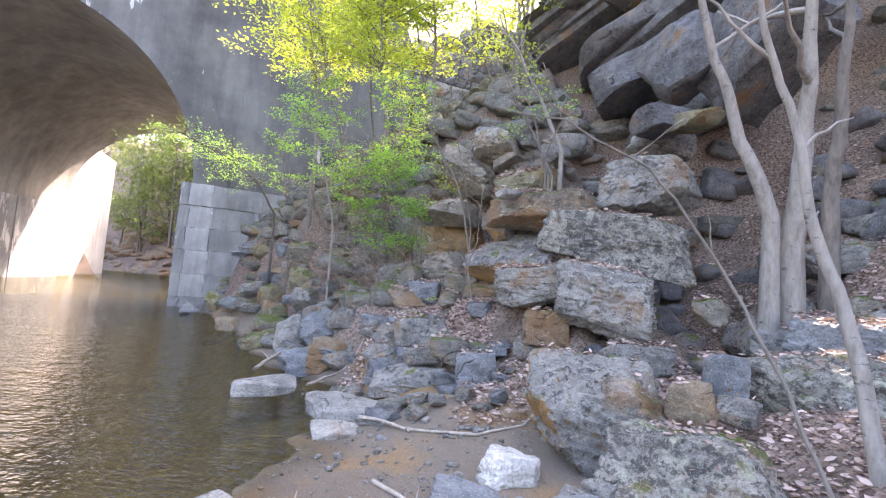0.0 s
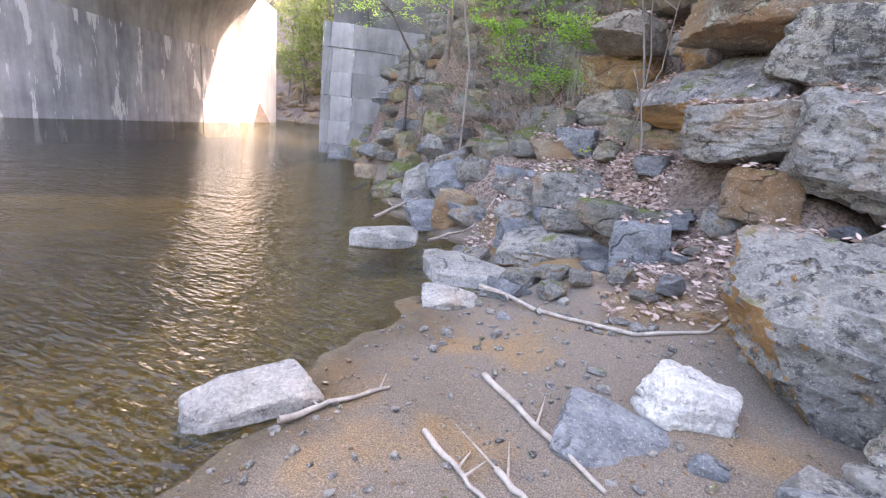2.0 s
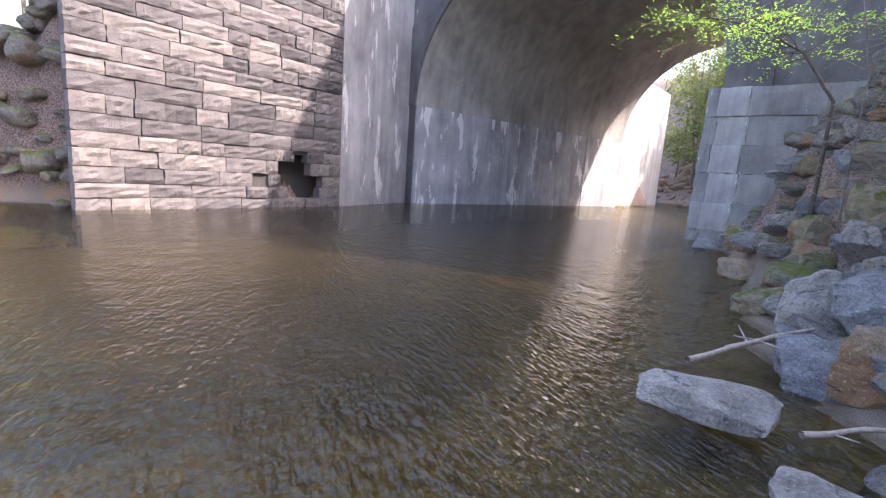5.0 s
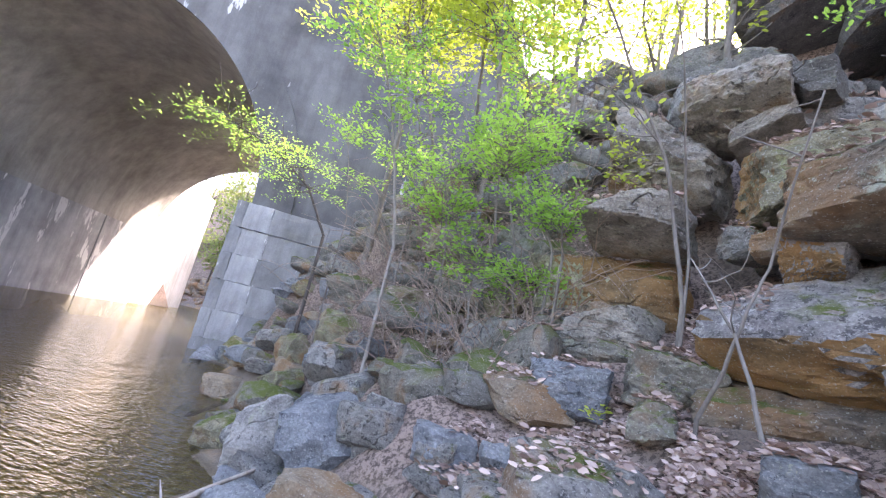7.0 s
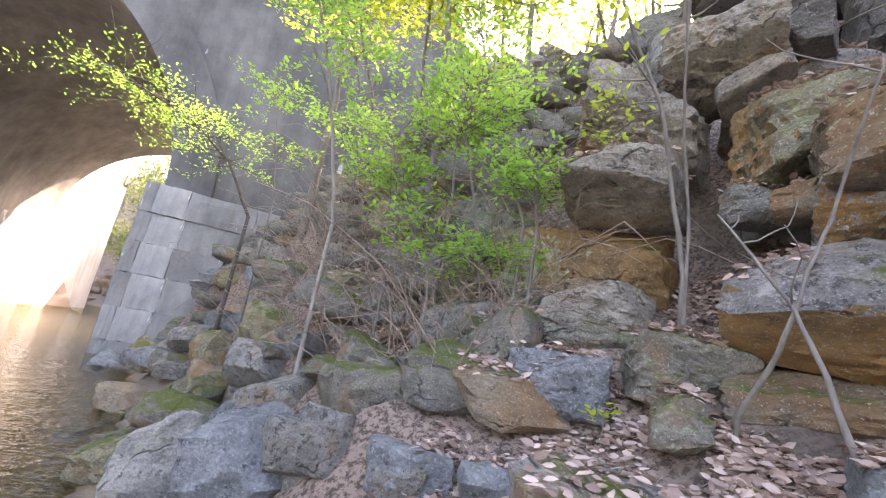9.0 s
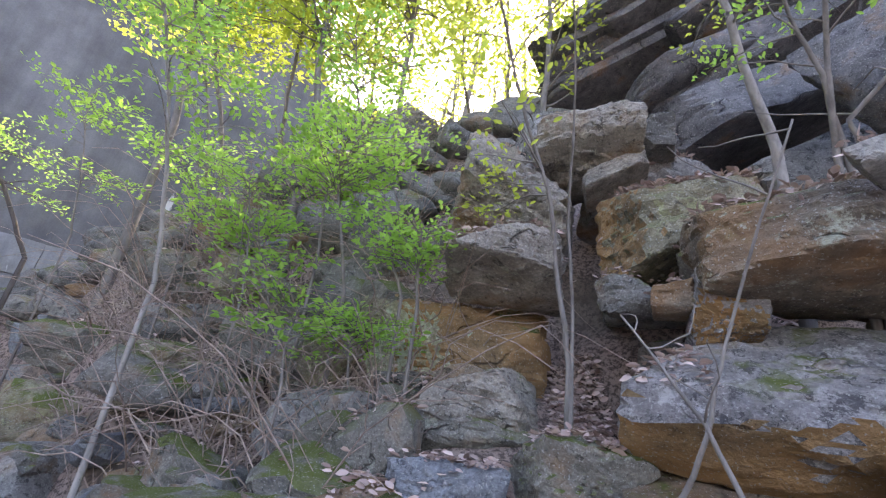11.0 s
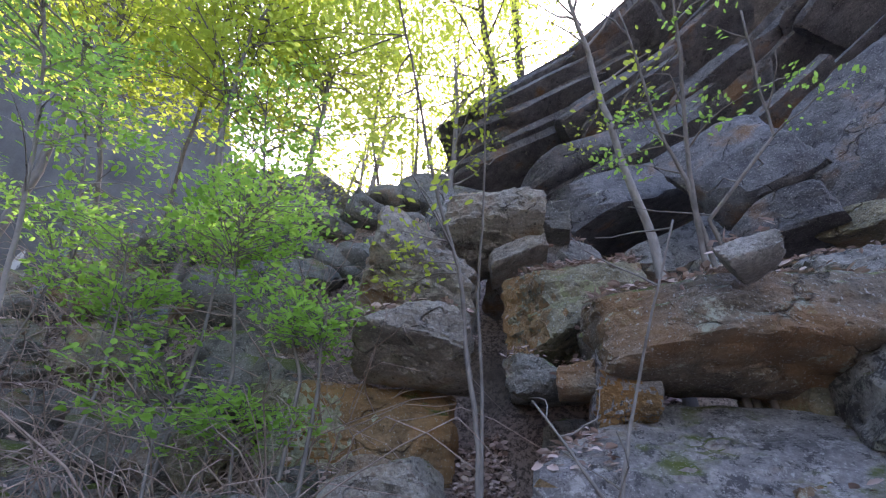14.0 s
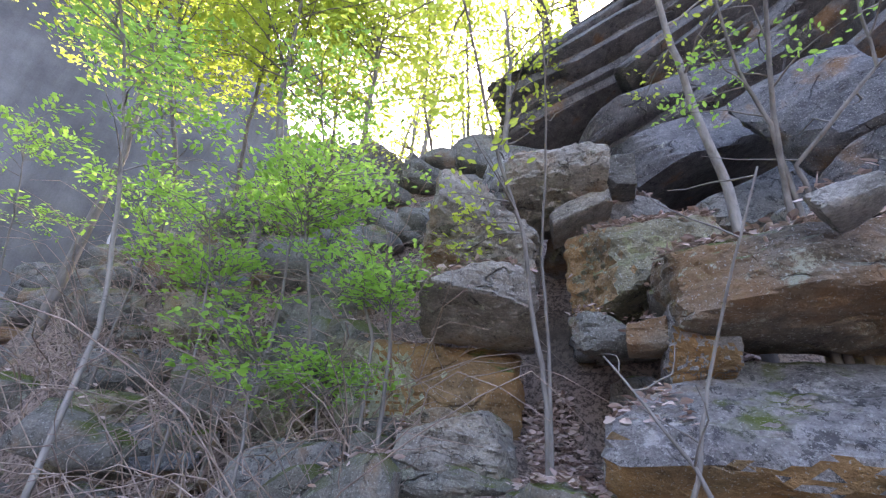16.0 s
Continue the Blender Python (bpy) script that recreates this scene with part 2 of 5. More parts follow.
def water_material():
    m, nt, b = material("river_water")
    out = nt.nodes["Material Output"]
    nt.nodes.remove(b)
    glass, gloss, mix, fres = (nt.nodes.new("ShaderNode" + k) for k in ("BsdfTransparent", "BsdfGlossy", "MixShader", "Fresnel"))
    glass.inputs[0].default_value = (0.74, 0.67, 0.33, 1)
    gloss.inputs["Roughness"].default_value = 0.015
    fres.inputs[0].default_value = 1.6
    swell, chop = noise_tex(nt, 2.2, 3, 0.5, (1.0, 1.7, 1), "Object", False), noise_tex(nt, 13.0, 2, 0.5, (0.7, 1.6, 1), "Object", False)
    bp = nt.nodes.new("ShaderNodeBump")
    bp.inputs["Strength"].default_value, bp.inputs["Distance"].default_value = 1.0, 0.10
    nt.links.new(blend(nt, 0.36, swell, chop), bp.inputs["Height"])
    for n in (gloss, fres):
        nt.links.new(bp.outputs[0], n.inputs["Normal"])
    nt.links.new(fres.outputs[0], mix.inputs[0])
    nt.links.new(glass.outputs[0], mix.inputs[1])
    nt.links.new(gloss.outputs[0], mix.inputs[2])
    nt.links.new(mix.outputs[0], out.inputs[0])
    return m


WATER = water_material()


def leaf_material(name, one, two, through_colour, share=0.55):
    m, nt, b = material(name)
    out = nt.nodes["Material Output"]
    g = nt.nodes.new("ShaderNodeNewGeometry")
    col = ramp(nt, g.outputs["Random Per Island"], [(0.0, one), (1.0, two)])
    nt.links.new(col, b.inputs["Base Color"])
    b.inputs["Roughness"].default_value = 0.55
    tr, mix = nt.nodes.new("ShaderNodeBsdfTranslucent"), nt.nodes.new("ShaderNodeMixShader")
    nt.links.new(blend(nt, 0.75, col, through_colour), tr.inputs[0])
    mix.inputs[0].default_value = share
    nt.links.new(b.outputs[0], mix.inputs[1])
    nt.links.new(tr.outputs[0], mix.inputs[2])
    nt.links.new(mix.outputs[0], out.inputs[0])
    return m


LEAF = leaf_material("spring_leaf", (0.11, 0.25, 0.045), (0.25, 0.43, 0.09), (0.48, 0.76, 0.14), 0.6)
YELLOW_LEAF = leaf_material("yellow_green_leaf", (0.19, 0.29, 0.045), (0.34, 0.43, 0.09), (0.74, 0.82, 0.12), 0.6)
FAR_LEAF = leaf_material("far_leaf", (0.08, 0.13, 0.04), (0.24, 0.27, 0.10), (0.4, 0.45, 0.14))
DEAD_LEAF = leaf_material("dead_leaf", (0.19, 0.12, 0.098), (0.66, 0.515, 0.46), (0.4, 0.26, 0.18), 0.15)


def bark_material(name, dark, light, scars=0.0):
    m, nt, b = material(name)
    grain = noise_tex(nt, 14, 6, 0.7, (1, 1, 0.3))
    col = ramp(nt, grain, [(0.3, dark), (0.7, light)])
    if scars:
        col = blend(nt, ramp(nt, noise_tex(nt, 7, 5, 0.7, (1, 1, 2.5)), [(0.6, (0.0,)), (0.68, (1.0,))]), col, (0.09, 0.085, 0.08))
    nt.links.new(col, b.inputs["Base Color"])
    b.inputs["Roughness"].default_value = 0.85
    bump(nt, b, grain, 0.7, 0.02)
    return m


BARK = bark_material("grey_bark", (0.11, 0.095, 0.085), (0.27, 0.24, 0.215))
PALE_BARK = bark_material("pale_bark", (0.19, 0.17, 0.155), (0.40, 0.365, 0.335), 0.6)
DARK_BARK = bark_material("dark_bark", (0.05, 0.042, 0.038), (0.13, 0.11, 0.1))
TWIG = bark_material("dry_twig", (0.16, 0.11, 0.085), (0.48, 0.37, 0.31))
DRIFT = bark_material("driftwood", (0.26, 0.22, 0.19), (0.5, 0.44, 0.39))


# ---- helpers ----
def mesh_ob(name, verts, faces, mat, parent=None, smooth=False, label=""):
    me = bpy.data.meshes.new(name)
    me.from_pydata([tuple(v) for v in verts], [], [tuple(f) for f in faces])
    me.materials.append(mat)
    if smooth:
        me.polygons.foreach_set("use_smooth", [True] * len(me.polygons))
    me.update()
    ob = new(name, me)
    if parent:
        ob.parent = parent
    if label:
        tagged(ob, label)
    return ob


def empty(name, label, category, group="", kind="", at=(0, 0, 0)):
    ob = new(name)
    ob.location = at
    return tagged(ob, label, category, group, kind)


def unit_sphere(level):
    bm = bmesh.new()
    bmesh.ops.create_icosphere(bm, subdivisions=level, radius=1)
    v = np.array([p.co[:] for p in bm.verts])
    f = [[q.index for q in p.verts] for p in bm.faces]
    bm.free()
    return v, f


SPHERES = {k: unit_sphere(k) for k in (3, 4, 5)}


def rock_data(name, size, seed, mat, level=4, rough=1.0, planes=9, boxy=False, cuts=(), edge=None):
    """An angular boulder: a box cut by random planes, then weathered."""
    rnd = np.random.RandomState(seed)
    v, f = SPHERES[level]
    n = [np.array(k, float) for k in ((1, 0, 0), (-1, 0, 0), (0, 1, 0), (0, -1, 0), (0, 0, 1), (0, 0, -1))]
    d = [1.0] * 6
    n = [k + rnd.normal(0, 0.07 if boxy else 0.13, 3) for k in n]
    for _ in range(planes):
        k = rnd.normal(0, 1, 3)
        n.append(k), d.append(rnd.uniform(1.08, 1.4) if boxy else rnd.uniform(0.86, 1.24))
    for *k, far in cuts:
        n.append(np.array(k)), d.append(far)
    n = np.array([k / np.linalg.norm(k) for k in n])
    reach = np.array(d)[None] / np.maximum(v @ n.T, 1e-3)
    reach = np.sort(reach, 1)
    r = reach[:, 0] - 0.02 * np.exp(-(reach[:, 1] - reach[:, 0]) / 0.06)
    half = np.array(size) / 2
    p = v * r[:, None] * half
    off = Vector(rnd.uniform(-50, 50, 3))
    k = min(half) * rough
    out = []
    for a in p:
        q = Vector(a) + off
        w = q.copy()
        w.z *= 2.4
        s = 0.07 * k * noise.noise(w * (1.3 / max(half))) * 2 + 0.08 * k * noise.noise(w * (3.4 / max(half))) + 0.13 * k * (abs(noise.noise(w * (6 / max(half)))) - 0.25)
        if level > 3:
            s += 0.07 * k * (abs(noise.noise(w * (15 / max(half)))) - 0.25) + 0.03 * k * noise.noise(w * (34 / max(half)))
        u = Vector(a).normalized()
        out.append(tuple(Vector(a) + u * s))
    me = bpy.data.meshes.new(name)
    me.from_pydata(out, [], f)
    me.materials.append(mat)
    me.polygons.foreach_set("use_smooth", [True] * len(me.polygons))
    me.set_sharp_from_angle(angle=radians(24))
    if edge:
        me.materials.append(edge[3])
        way = Vector(edge[:3]).normalized()
        for p in me.polygons:
            p.material_index = int(p.normal.dot(way) > 0.8)
    me.update()
    return me


def rock(name, x, y, z, size, turn, mat, label, seed, level=4, tip=(0, 0), group="boulders of the bank", boxy=False, cuts=(), edge=None):
    ob = new(name, rock_data(name, size, seed, mat, level, boxy=boxy, cuts=cuts, edge=edge))
    ob.matrix_world = pose(x, y, z, tip[0], tip[1], turn)
    return tagged(ob, label, "rock", group)


def tube(store, pts, radii, sides=6):
    """Adds a tapered tube along pts to the store (verts, faces)."""
    verts, faces = store
    pts = [Vector(p) for p in pts]
    side = Vector((0.31, 0.83, 0.2))
    start = len(verts)
    for i, p in enumerate(pts):
        way = (pts[min(i + 1, len(pts) - 1)] - pts[max(i - 1, 0)]).normalized()
        one = way.cross(side).normalized()
        two = way.cross(one)
        for k in range(sides):
            w = 2 * math.pi * k / sides
            verts.append(p + (one * math.cos(w) + two * math.sin(w)) * radii[i])
    for i in range(len(pts) - 1):
        for k in range(sides):
            q = start + i * sides
            faces.append((q + k, q + (k + 1) % sides, q + sides + (k + 1) % sides, q + sides + k))
    faces.append(tuple(start + (len(pts) - 1) * sides + k for k in range(sides)))


def wander(a, b, n, amount, rnd, sag=0.0):
    a, b = Vector(a), Vector(b)
    out = []
    drift = Vector((0, 0, 0))
    for i in range(n + 1):
        t = i / n
        drift += Vector(rnd.normal(0, amount / n ** 0.5, 3))
        p = a.lerp(b, t) + drift * math.sin(math.pi * t) + Vector((0, 0, -sag * 4 * t * (1 - t)))
        out.append(p)
    return out


def leaf(store, at, way, face, size, width=0.55):
    """One leaf: a pointed blade folded on its midrib."""
    verts, faces = store
    way = way.normalized()
    side = way.cross(face)
    if side.length < 1e-4:
        side = way.orthogonal()
    side.normalize()
    up = side.cross(way)
    i = len(verts)
    w, lift = side * (size * width * 0.5), up * (size * 0.1)
    a, b = at + way * (size * 0.28), at + way * (size * 0.68)
    verts += [at, a + w * 0.85 + lift, b + w * 0.8 + lift, at + way * size + lift * 0.8, b - w * 0.8 + lift, a - w * 0.85 + lift]
    faces += [(i, i + 1, i + 2, i + 3), (i, i + 3, i + 4, i + 5)]


def spray(leaves, twigs, base, way, length, rnd, size, density=26, thick=0.006, droop=0.15):
    """A branch with side twigs and leaves spread in a nearly level layer."""
    way = Vector(way).normalized()
    tip = Vector(base) + way * length + Vector((0, 0, -droop * length))
    pts = wander(base, tip, 5, 0.05 * length, rnd, -0.06 * length)
    tube(twigs, pts, [thick * (1 - 0.8 * i / 5) for i in range(6)], 4)
    flat = Vector((0, 0, 1))
    n = int(density * length)
    for k in range(n):
        t = rnd.uniform(0.15, 1)
        i = min(int(t * 5), 4)
        p = pts[i].lerp(pts[i + 1], t * 5 - i)
        side = way.cross(flat).normalized() * rnd.choice((-1, 1))
        out = (side * rnd.uniform(0.4, 1) + way * rnd.uniform(0.1, 0.8)).normalized()
        reach = rnd.uniform(0.02, 0.34) * length * (1.15 - 0.7 * t)
        p = p + out * reach + Vector(rnd.normal(0, 0.03 * length + 0.01, 3))
        leaf(leaves, p, out + Vector(rnd.normal(0, 0.35, 3)), flat + Vector(rnd.normal(0, 0.45, 3)), size * rnd.uniform(0.6, 1.25))


def tree(name, points, radius, label, bark, leaf_mat=None, branches=0, length=1.0, size=0.07, low=0.35, seed=1, group="saplings of the bank", density=60, droop=0.1, way=None, limbs=4):
    rnd = np.random.RandomState(seed)
    base = Vector(points[0])
    root = empty(name, label, "tree", group, at=base)
    pts = []
    for a, b in zip(points[:-1], points[1:]):
        seg = wander(Vector(a) - base, Vector(b) - base, 6, 0.022 * (Vector(b) - Vector(a)).length, rnd)
        pts += seg if not pts else seg[1:]
    n = len(pts) - 1
    wood, twigs, leaves = ([], []), ([], []), ([], [])
    foot = min(0.0, gz(base.x, base.y) - base.z)
    tube(wood, [pts[0] + Vector((0, 0, foot - 0.25))] + pts, [radius * 1.5] + [radius * (1.08 - 0.7 * i / n) for i in range(n + 1)], 9)
    mesh_ob("trunk", *wood, bark, root, True)
    for k in range(branches + limbs):
        t = rnd.uniform(low, 1.0)
        i = min(int(t * n), n - 1)
        p = pts[i].lerp(pts[i + 1], t * n - i)
        w = rnd.uniform(0, 2 * math.pi)
        go = Vector((math.cos(w), math.sin(w), rnd.uniform(0.0, 0.6)))
        if way:
            go = go * 0.6 + Vector(way)
        if leaf_mat and k < branches:
            spray(leaves, twigs, p, go, length * rnd.uniform(0.5, 1.1), rnd, size, density, radius * 0.3 + 0.002, droop)
        else:
            far = p + go.normalized() * length * rnd.uniform(0.4, 0.9) + Vector((0, 0, 0.25 * length))
            limb = ([], [])
            tube(limb, wander(p, far, 5, 0.06 * length, rnd), [radius * 0.35 * (1 - 0.15 * q) + 0.001 for q in range(6)], 5)
            mesh_ob("branch", *limb, bark, root, True)
    if twigs[1]:
        tagged(mesh_ob("twig_spray", *twigs, bark, root, True), "fine leafy twigs", kind="stuff")
    if leaves[1]:
        tagged(mesh_ob("crown", *leaves, leaf_mat, root), "open crown of young spring leaves", kind="stuff")
    return root


# ---- ground and water ----
RIGHT = np.array([(-3, -400), (-2.5, -20), (-1.2, -2), (-1.0, 3.6), (-1.0, 5.6), (-0.8, 6.6), (-1.1, 7.3), (-2.3, 8.0), (-3.0, 8.8), (-4.8, 11.2), (-8.6, 14.9), (-10.0, 17.0), (-17.0, 33.0), (-24, 41), (-33, 42.5), (-60, 44), (-400, 60)], float)
LEFT = np.array([(-30, -400), (-16, -20), (-13.6, -3), (-13.2, -0.3), (-17.3, 6.2), (-21.0, 9.6), (-27.6, 26.4), (-32, 34), (-45, 37), (-400, 48)], float)


def beyond(line, x, y):
    """Signed distance from a shoreline, positive on its right."""
    best, sign = np.full(x.shape, 1e9), np.ones(x.shape)
    for (ax, ay), (bx, by) in zip(line[:-1], line[1:]):
        dx, dy = bx - ax, by - ay
        t = np.clip(((x - ax) * dx + (y - ay) * dy) / (dx * dx + dy * dy), 0, 1)
        d = np.hypot(x - ax - t * dx, y - ay - t * dy)
        s = np.sign((x - ax) * dy - (y - ay) * dx)
        nearer = d < best - 1e-9
        best, sign = np.where(nearer, d, best), np.where(nearer, s, sign)
    return best * np.where(sign == 0, 1, sign)


def ground_height(x, y):
    x, y = np.asarray(x, float), np.asarray(y, float)
    d = beyond(RIGHT, x, y)
    d = d + np.where(np.hypot(x, y - 5) < 14, 0.13 * np.sin(3.3 * x + 2.1 * y) + 0.09 * np.sin(5.3 * y - 2.2 * x) + 0.05 * np.sin(11 * y + 4 * x), 0)
    steep = np.clip((y - 5.3) / 3.0, 0, 1) * np.clip((3.4 - x) / 1.6, 0, 1)
    steep = np.maximum(steep, np.clip((y - 10.5) / 3, 0, 1))
    wallish = np.clip((y - 10.4) / 2.0, 0, 1) * np.clip((20 - y) / 3, 0, 1)
    steps_d = np.array([-3, -0.5, 0, 0.7, 1.6, 3.0, 5.0, 9.0, 14.0, 30.0, 400.0])
    gentle = np.interp(d, steps_d, [-0.95, -0.22, -0.02, 0.06, 0.09, 0.22, 1.05, 5.0, 10.0, 14.0, 16.0])
    rocky = np.interp(d, steps_d, [-0.95, -0.3, -0.03, 0.25, 1.05, 1.9, 4.3, 9.0, 13.0, 14.5, 16.0])
    rubble = np.interp(d, steps_d, [-0.95, -0.3, -0.03, 0.6, 2.6, 4.5, 6.1, 9.4, 11.5, 14.0, 16.0])
    rocky = rocky * (1 - wallish) + rubble * wallish
    z = gentle * (1 - steep) + rocky * steep
    far = np.clip((y - 36) / 6, 0, 1)
    z = np.where(d > 0, z * (1 + 0.4 * far), z)
    e = -beyond(LEFT, x, y)
    bank = np.interp(e, [0.3, 1.4, 10, 60, 400], [-0.95, 6.0, 7.0, 9, 12])
    end = np.clip((-0.6 - y) / 1.5, 0, 1) * np.clip((y + 60) / 30, 0, 1) + np.clip((-30 - y) / 20, 0, 1)
    bank = np.where(e > 0.3, bank * (1 - 0.35 * np.clip(end, 0, 1)), -0.95)
    z = np.where(e > 0.3, np.maximum(z, bank), z)
    z = z + np.where(np.hypot(x, y - 6) < 40, 0.05 * np.sin(2.3 * x + 1.1 * y) * np.sin(1.7 * y - 0.6 * x) * np.clip(d * 0.6, 0.1, 1.0), 0)
    return z


def spaced(near0, near1, step, far):
    inner = list(np.arange(near0, near1, step))
    out, k, q = [], step, near1
    while q < far:
        out.append(q)
        k *= 1.16
        q += k
    left, k, q = [], step, near0
    while q > -far:
        k *= 1.16
        q -= k
        left.append(q)
    return np.array(left[::-1] + inner + out + [far])


gx, gy = spaced(-12, 9, 0.2, 420), spaced(0, 18, 0.2, 420)
GX, GY = np.meshgrid(gx, gy)
GZ = ground_height(GX, GY)
nx = len(gx)
faces = [(j * nx + i, j * nx + i + 1, (j + 1) * nx + i + 1, (j + 1) * nx + i) for j in range(len(gy) - 1) for i in range(nx - 1)]
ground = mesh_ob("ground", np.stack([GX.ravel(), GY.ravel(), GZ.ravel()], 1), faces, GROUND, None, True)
tagged(ground, "sandy shore rising to a stony bank under dead leaves", "ground", kind="structure")
wx = [-420, -60, -30, -12, 4, 60]
wy = [-420, -40, 0, 12, 30, 60, 420]
water = mesh_ob("water", [(x, y, 0) for y in wy for x in wx], [(j * 6 + i, j * 6 + i + 1, j * 6 + i + 7, j * 6 + i + 6) for j in range(6) for i in range(5)], WATER)
tagged(water, "shallow brown river with small ripples", "water", kind="structure")


def gz(x, y):
    return float(ground_height(np.array([x]), np.array([y]))[0])


# ---- bridge ----
FOOT = Vector((-20.7, 9.6, 0))
ALONG = Vector((10.25, 6.9, 0)).normalized()
INTO = Vector((-0.351, 0.936, 0)).normalized()
SPAN0, SPAN1, SPRING, DEPTH, TOP = 0.4, 12.36, 4.4, 17.9, 17.5
MID, RAD = (SPAN0 + SPAN1) / 2, (SPAN1 - SPAN0) / 2


def at_bridge(s, w, z):
    return FOOT + ALONG * s + INTO * w + Vector((0, 0, z))


bridge = empty("bridge", "concrete arch bridge over the river with stained abutments", "bridge", kind="structure")
# the face, with the arch opening cut through it
ARC = [(MID - RAD * math.cos(math.pi * i / 48), SPRING + RAD * math.sin(math.pi * i / 48)) for i in range(49)]
v, f = [], []


def quad(store, *pts):
    vs, fs = store
    i = len(vs)
    vs += pts
    fs.append(tuple(range(i, i + len(pts))))


face = (v, f)
for (s0, z0), (s1, z1) in zip(ARC[:-1], ARC[1:]):
    quad(face, at_bridge(s0, 0, z0), at_bridge(s1, 0, z1), at_bridge(s1, 0, TOP), at_bridge(s0, 0, TOP))
quad(face, at_bridge(-0.05, 0, -1), at_bridge(SPAN0, 0, -1), at_bridge(SPAN0, 0, TOP), at_bridge(-0.05, 0, TOP))
quad(face, at_bridge(SPAN1, 0, -1), at_bridge(20.5, 0, -1), at_bridge(20.5, 0, 12.2), at_bridge(18, 0, TOP), at_bridge(SPAN1, 0, TOP))
quad(face, at_bridge(18, 0, TOP), at_bridge(20.5, 0, 12.2), at_bridge(20.5, 1, 12.2), at_bridge(18, 1, TOP))
quad(face, at_bridge(20.5, 0, -1), at_bridge(20.5, 1, -1), at_bridge(20.5, 1, 12.2), at_bridge(20.5, 0, 12.2))
mesh_ob("wall", *face, SHADED_FACE, bridge, False, "grey concrete face of the arch with water stains")
barrel = ([], [])
for (s0, z0), (s1, z1) in zip(ARC[:-1], ARC[1:]):
    for k in range(6):
        w0, w1 = DEPTH * k / 6, DEPTH * (k + 1) / 6
        quad(barrel, at_bridge(s0, w0, z0), at_bridge(s0, w1, z0), at_bridge(s1, w1, z1), at_bridge(s1, w0, z1))
mesh_ob("barrel_vault", *barrel, BARREL, bridge, True, "smooth brown concrete vault of the arch")
# arch ring, proud of the face
ring = ([], [])
for i in range(48):
    q = []
    for k in (i, i + 1):
        w = math.pi * k / 48
        for r in (RAD, RAD + 1.15):
            q.append((MID - r * math.cos(w), SPRING + r * math.sin(w)))
    (a0, b0, a1, b1) = q
    lo, hi = -0.1, 0.02
    quad(ring, *[at_bridge(s, lo, z) for s, z in (a0, a1, b1, b0)])
    quad(ring, at_bridge(b0[0], lo, b0[1]), at_bridge(b1[0], lo, b1[1]), at_bridge(b1[0], hi, b1[1]), at_bridge(b0[0], hi, b0[1]))
    quad(ring, at_bridge(a0[0], lo, a0[1]), at_bridge(a1[0], lo, a1[1]), at_bridge(a1[0], hi, a1[1]), at_bridge(a0[0], hi, a0[1]))
mesh_ob("arch_ring", *ring, SHADED_FACE, bridge, False, "raised concrete ring of the arch")


def slab(name, corners, z0, z1, mat, parent, label="", lean=0.0):
    """An upright prism over four ground corners."""
    vs = [Vector((c[0], c[1], z)) for z in (z0, z1) for c in corners]
    fs = [(3, 2, 1, 0), (4, 5, 6, 7)] + [(i, (i + 1) % 4, 4 + (i + 1) % 4, 4 + i) for i in range(4)]
    return mesh_ob(name, vs, fs, mat, parent, False, label)


def box_bridge(name, s0, s1, w0, w1, z0, z1, mat, label=""):
    return slab(name, [at_bridge(s, w, 0) for s, w in ((s0, w0), (s1, w0), (s1, w1), (s0, w1))], z0, z1, mat, bridge, label)


box_bridge("abutment", -1.2, SPAN0 + 0.1, 0.0, 5.3, -1, SPRING, STAINED, "stained concrete foot wall with white lime streaks")
box_bridge("abutment", -1.2, SPAN0 + 0.1, 5.34, 13.4, -1, SPRING, STAINED, "stained concrete foot wall with white lime streaks")
box_bridge("abutment", -1.2, SPAN0 + 0.1, 13.5, DEPTH, -1, SPRING, STAINED, "stained concrete foot wall with white lime streaks")
box_bridge("abutment", SPAN1 - 0.1, SPAN1 + 1.4, 0.02, DEPTH, -1, SPRING, STAINED)
box_bridge("deck", -0.05, 17.9, 0.3, DEPTH - 0.2, TOP - 0.6, TOP + 0.4, SHADED_FACE)
box_bridge("back_wall", -1.2, SPAN0, DEPTH - 0.4, DEPTH - 0.01, SPRING + 0.1, TOP, SHADED_FACE)
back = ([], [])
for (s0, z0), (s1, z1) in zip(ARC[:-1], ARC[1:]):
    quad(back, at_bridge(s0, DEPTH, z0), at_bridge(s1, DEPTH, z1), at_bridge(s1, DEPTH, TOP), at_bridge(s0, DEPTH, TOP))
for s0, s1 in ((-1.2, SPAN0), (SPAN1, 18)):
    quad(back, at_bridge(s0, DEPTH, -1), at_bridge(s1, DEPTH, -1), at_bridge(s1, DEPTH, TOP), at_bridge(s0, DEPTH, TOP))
mesh_ob("wall", *back, SHADED_FACE, bridge)
far_wing = slab("wing_wall", [(-27.0, 26.5), (-32.0, 35.5), (-33.0, 35.0), (-28.0, 26.0)], -1, 9.5, SUNLIT, None)
tagged(far_wing, "concrete wing wall beyond the arch, sun glare put into its pale colour", "wall", kind="structure")
# plinth of cut blocks under the right springing
plinth = empty("pier_base", "stained pier of large cut stone blocks with lime runs", "pier", kind="structure", at=FOOT)
rnd = np.random.RandomState(5)


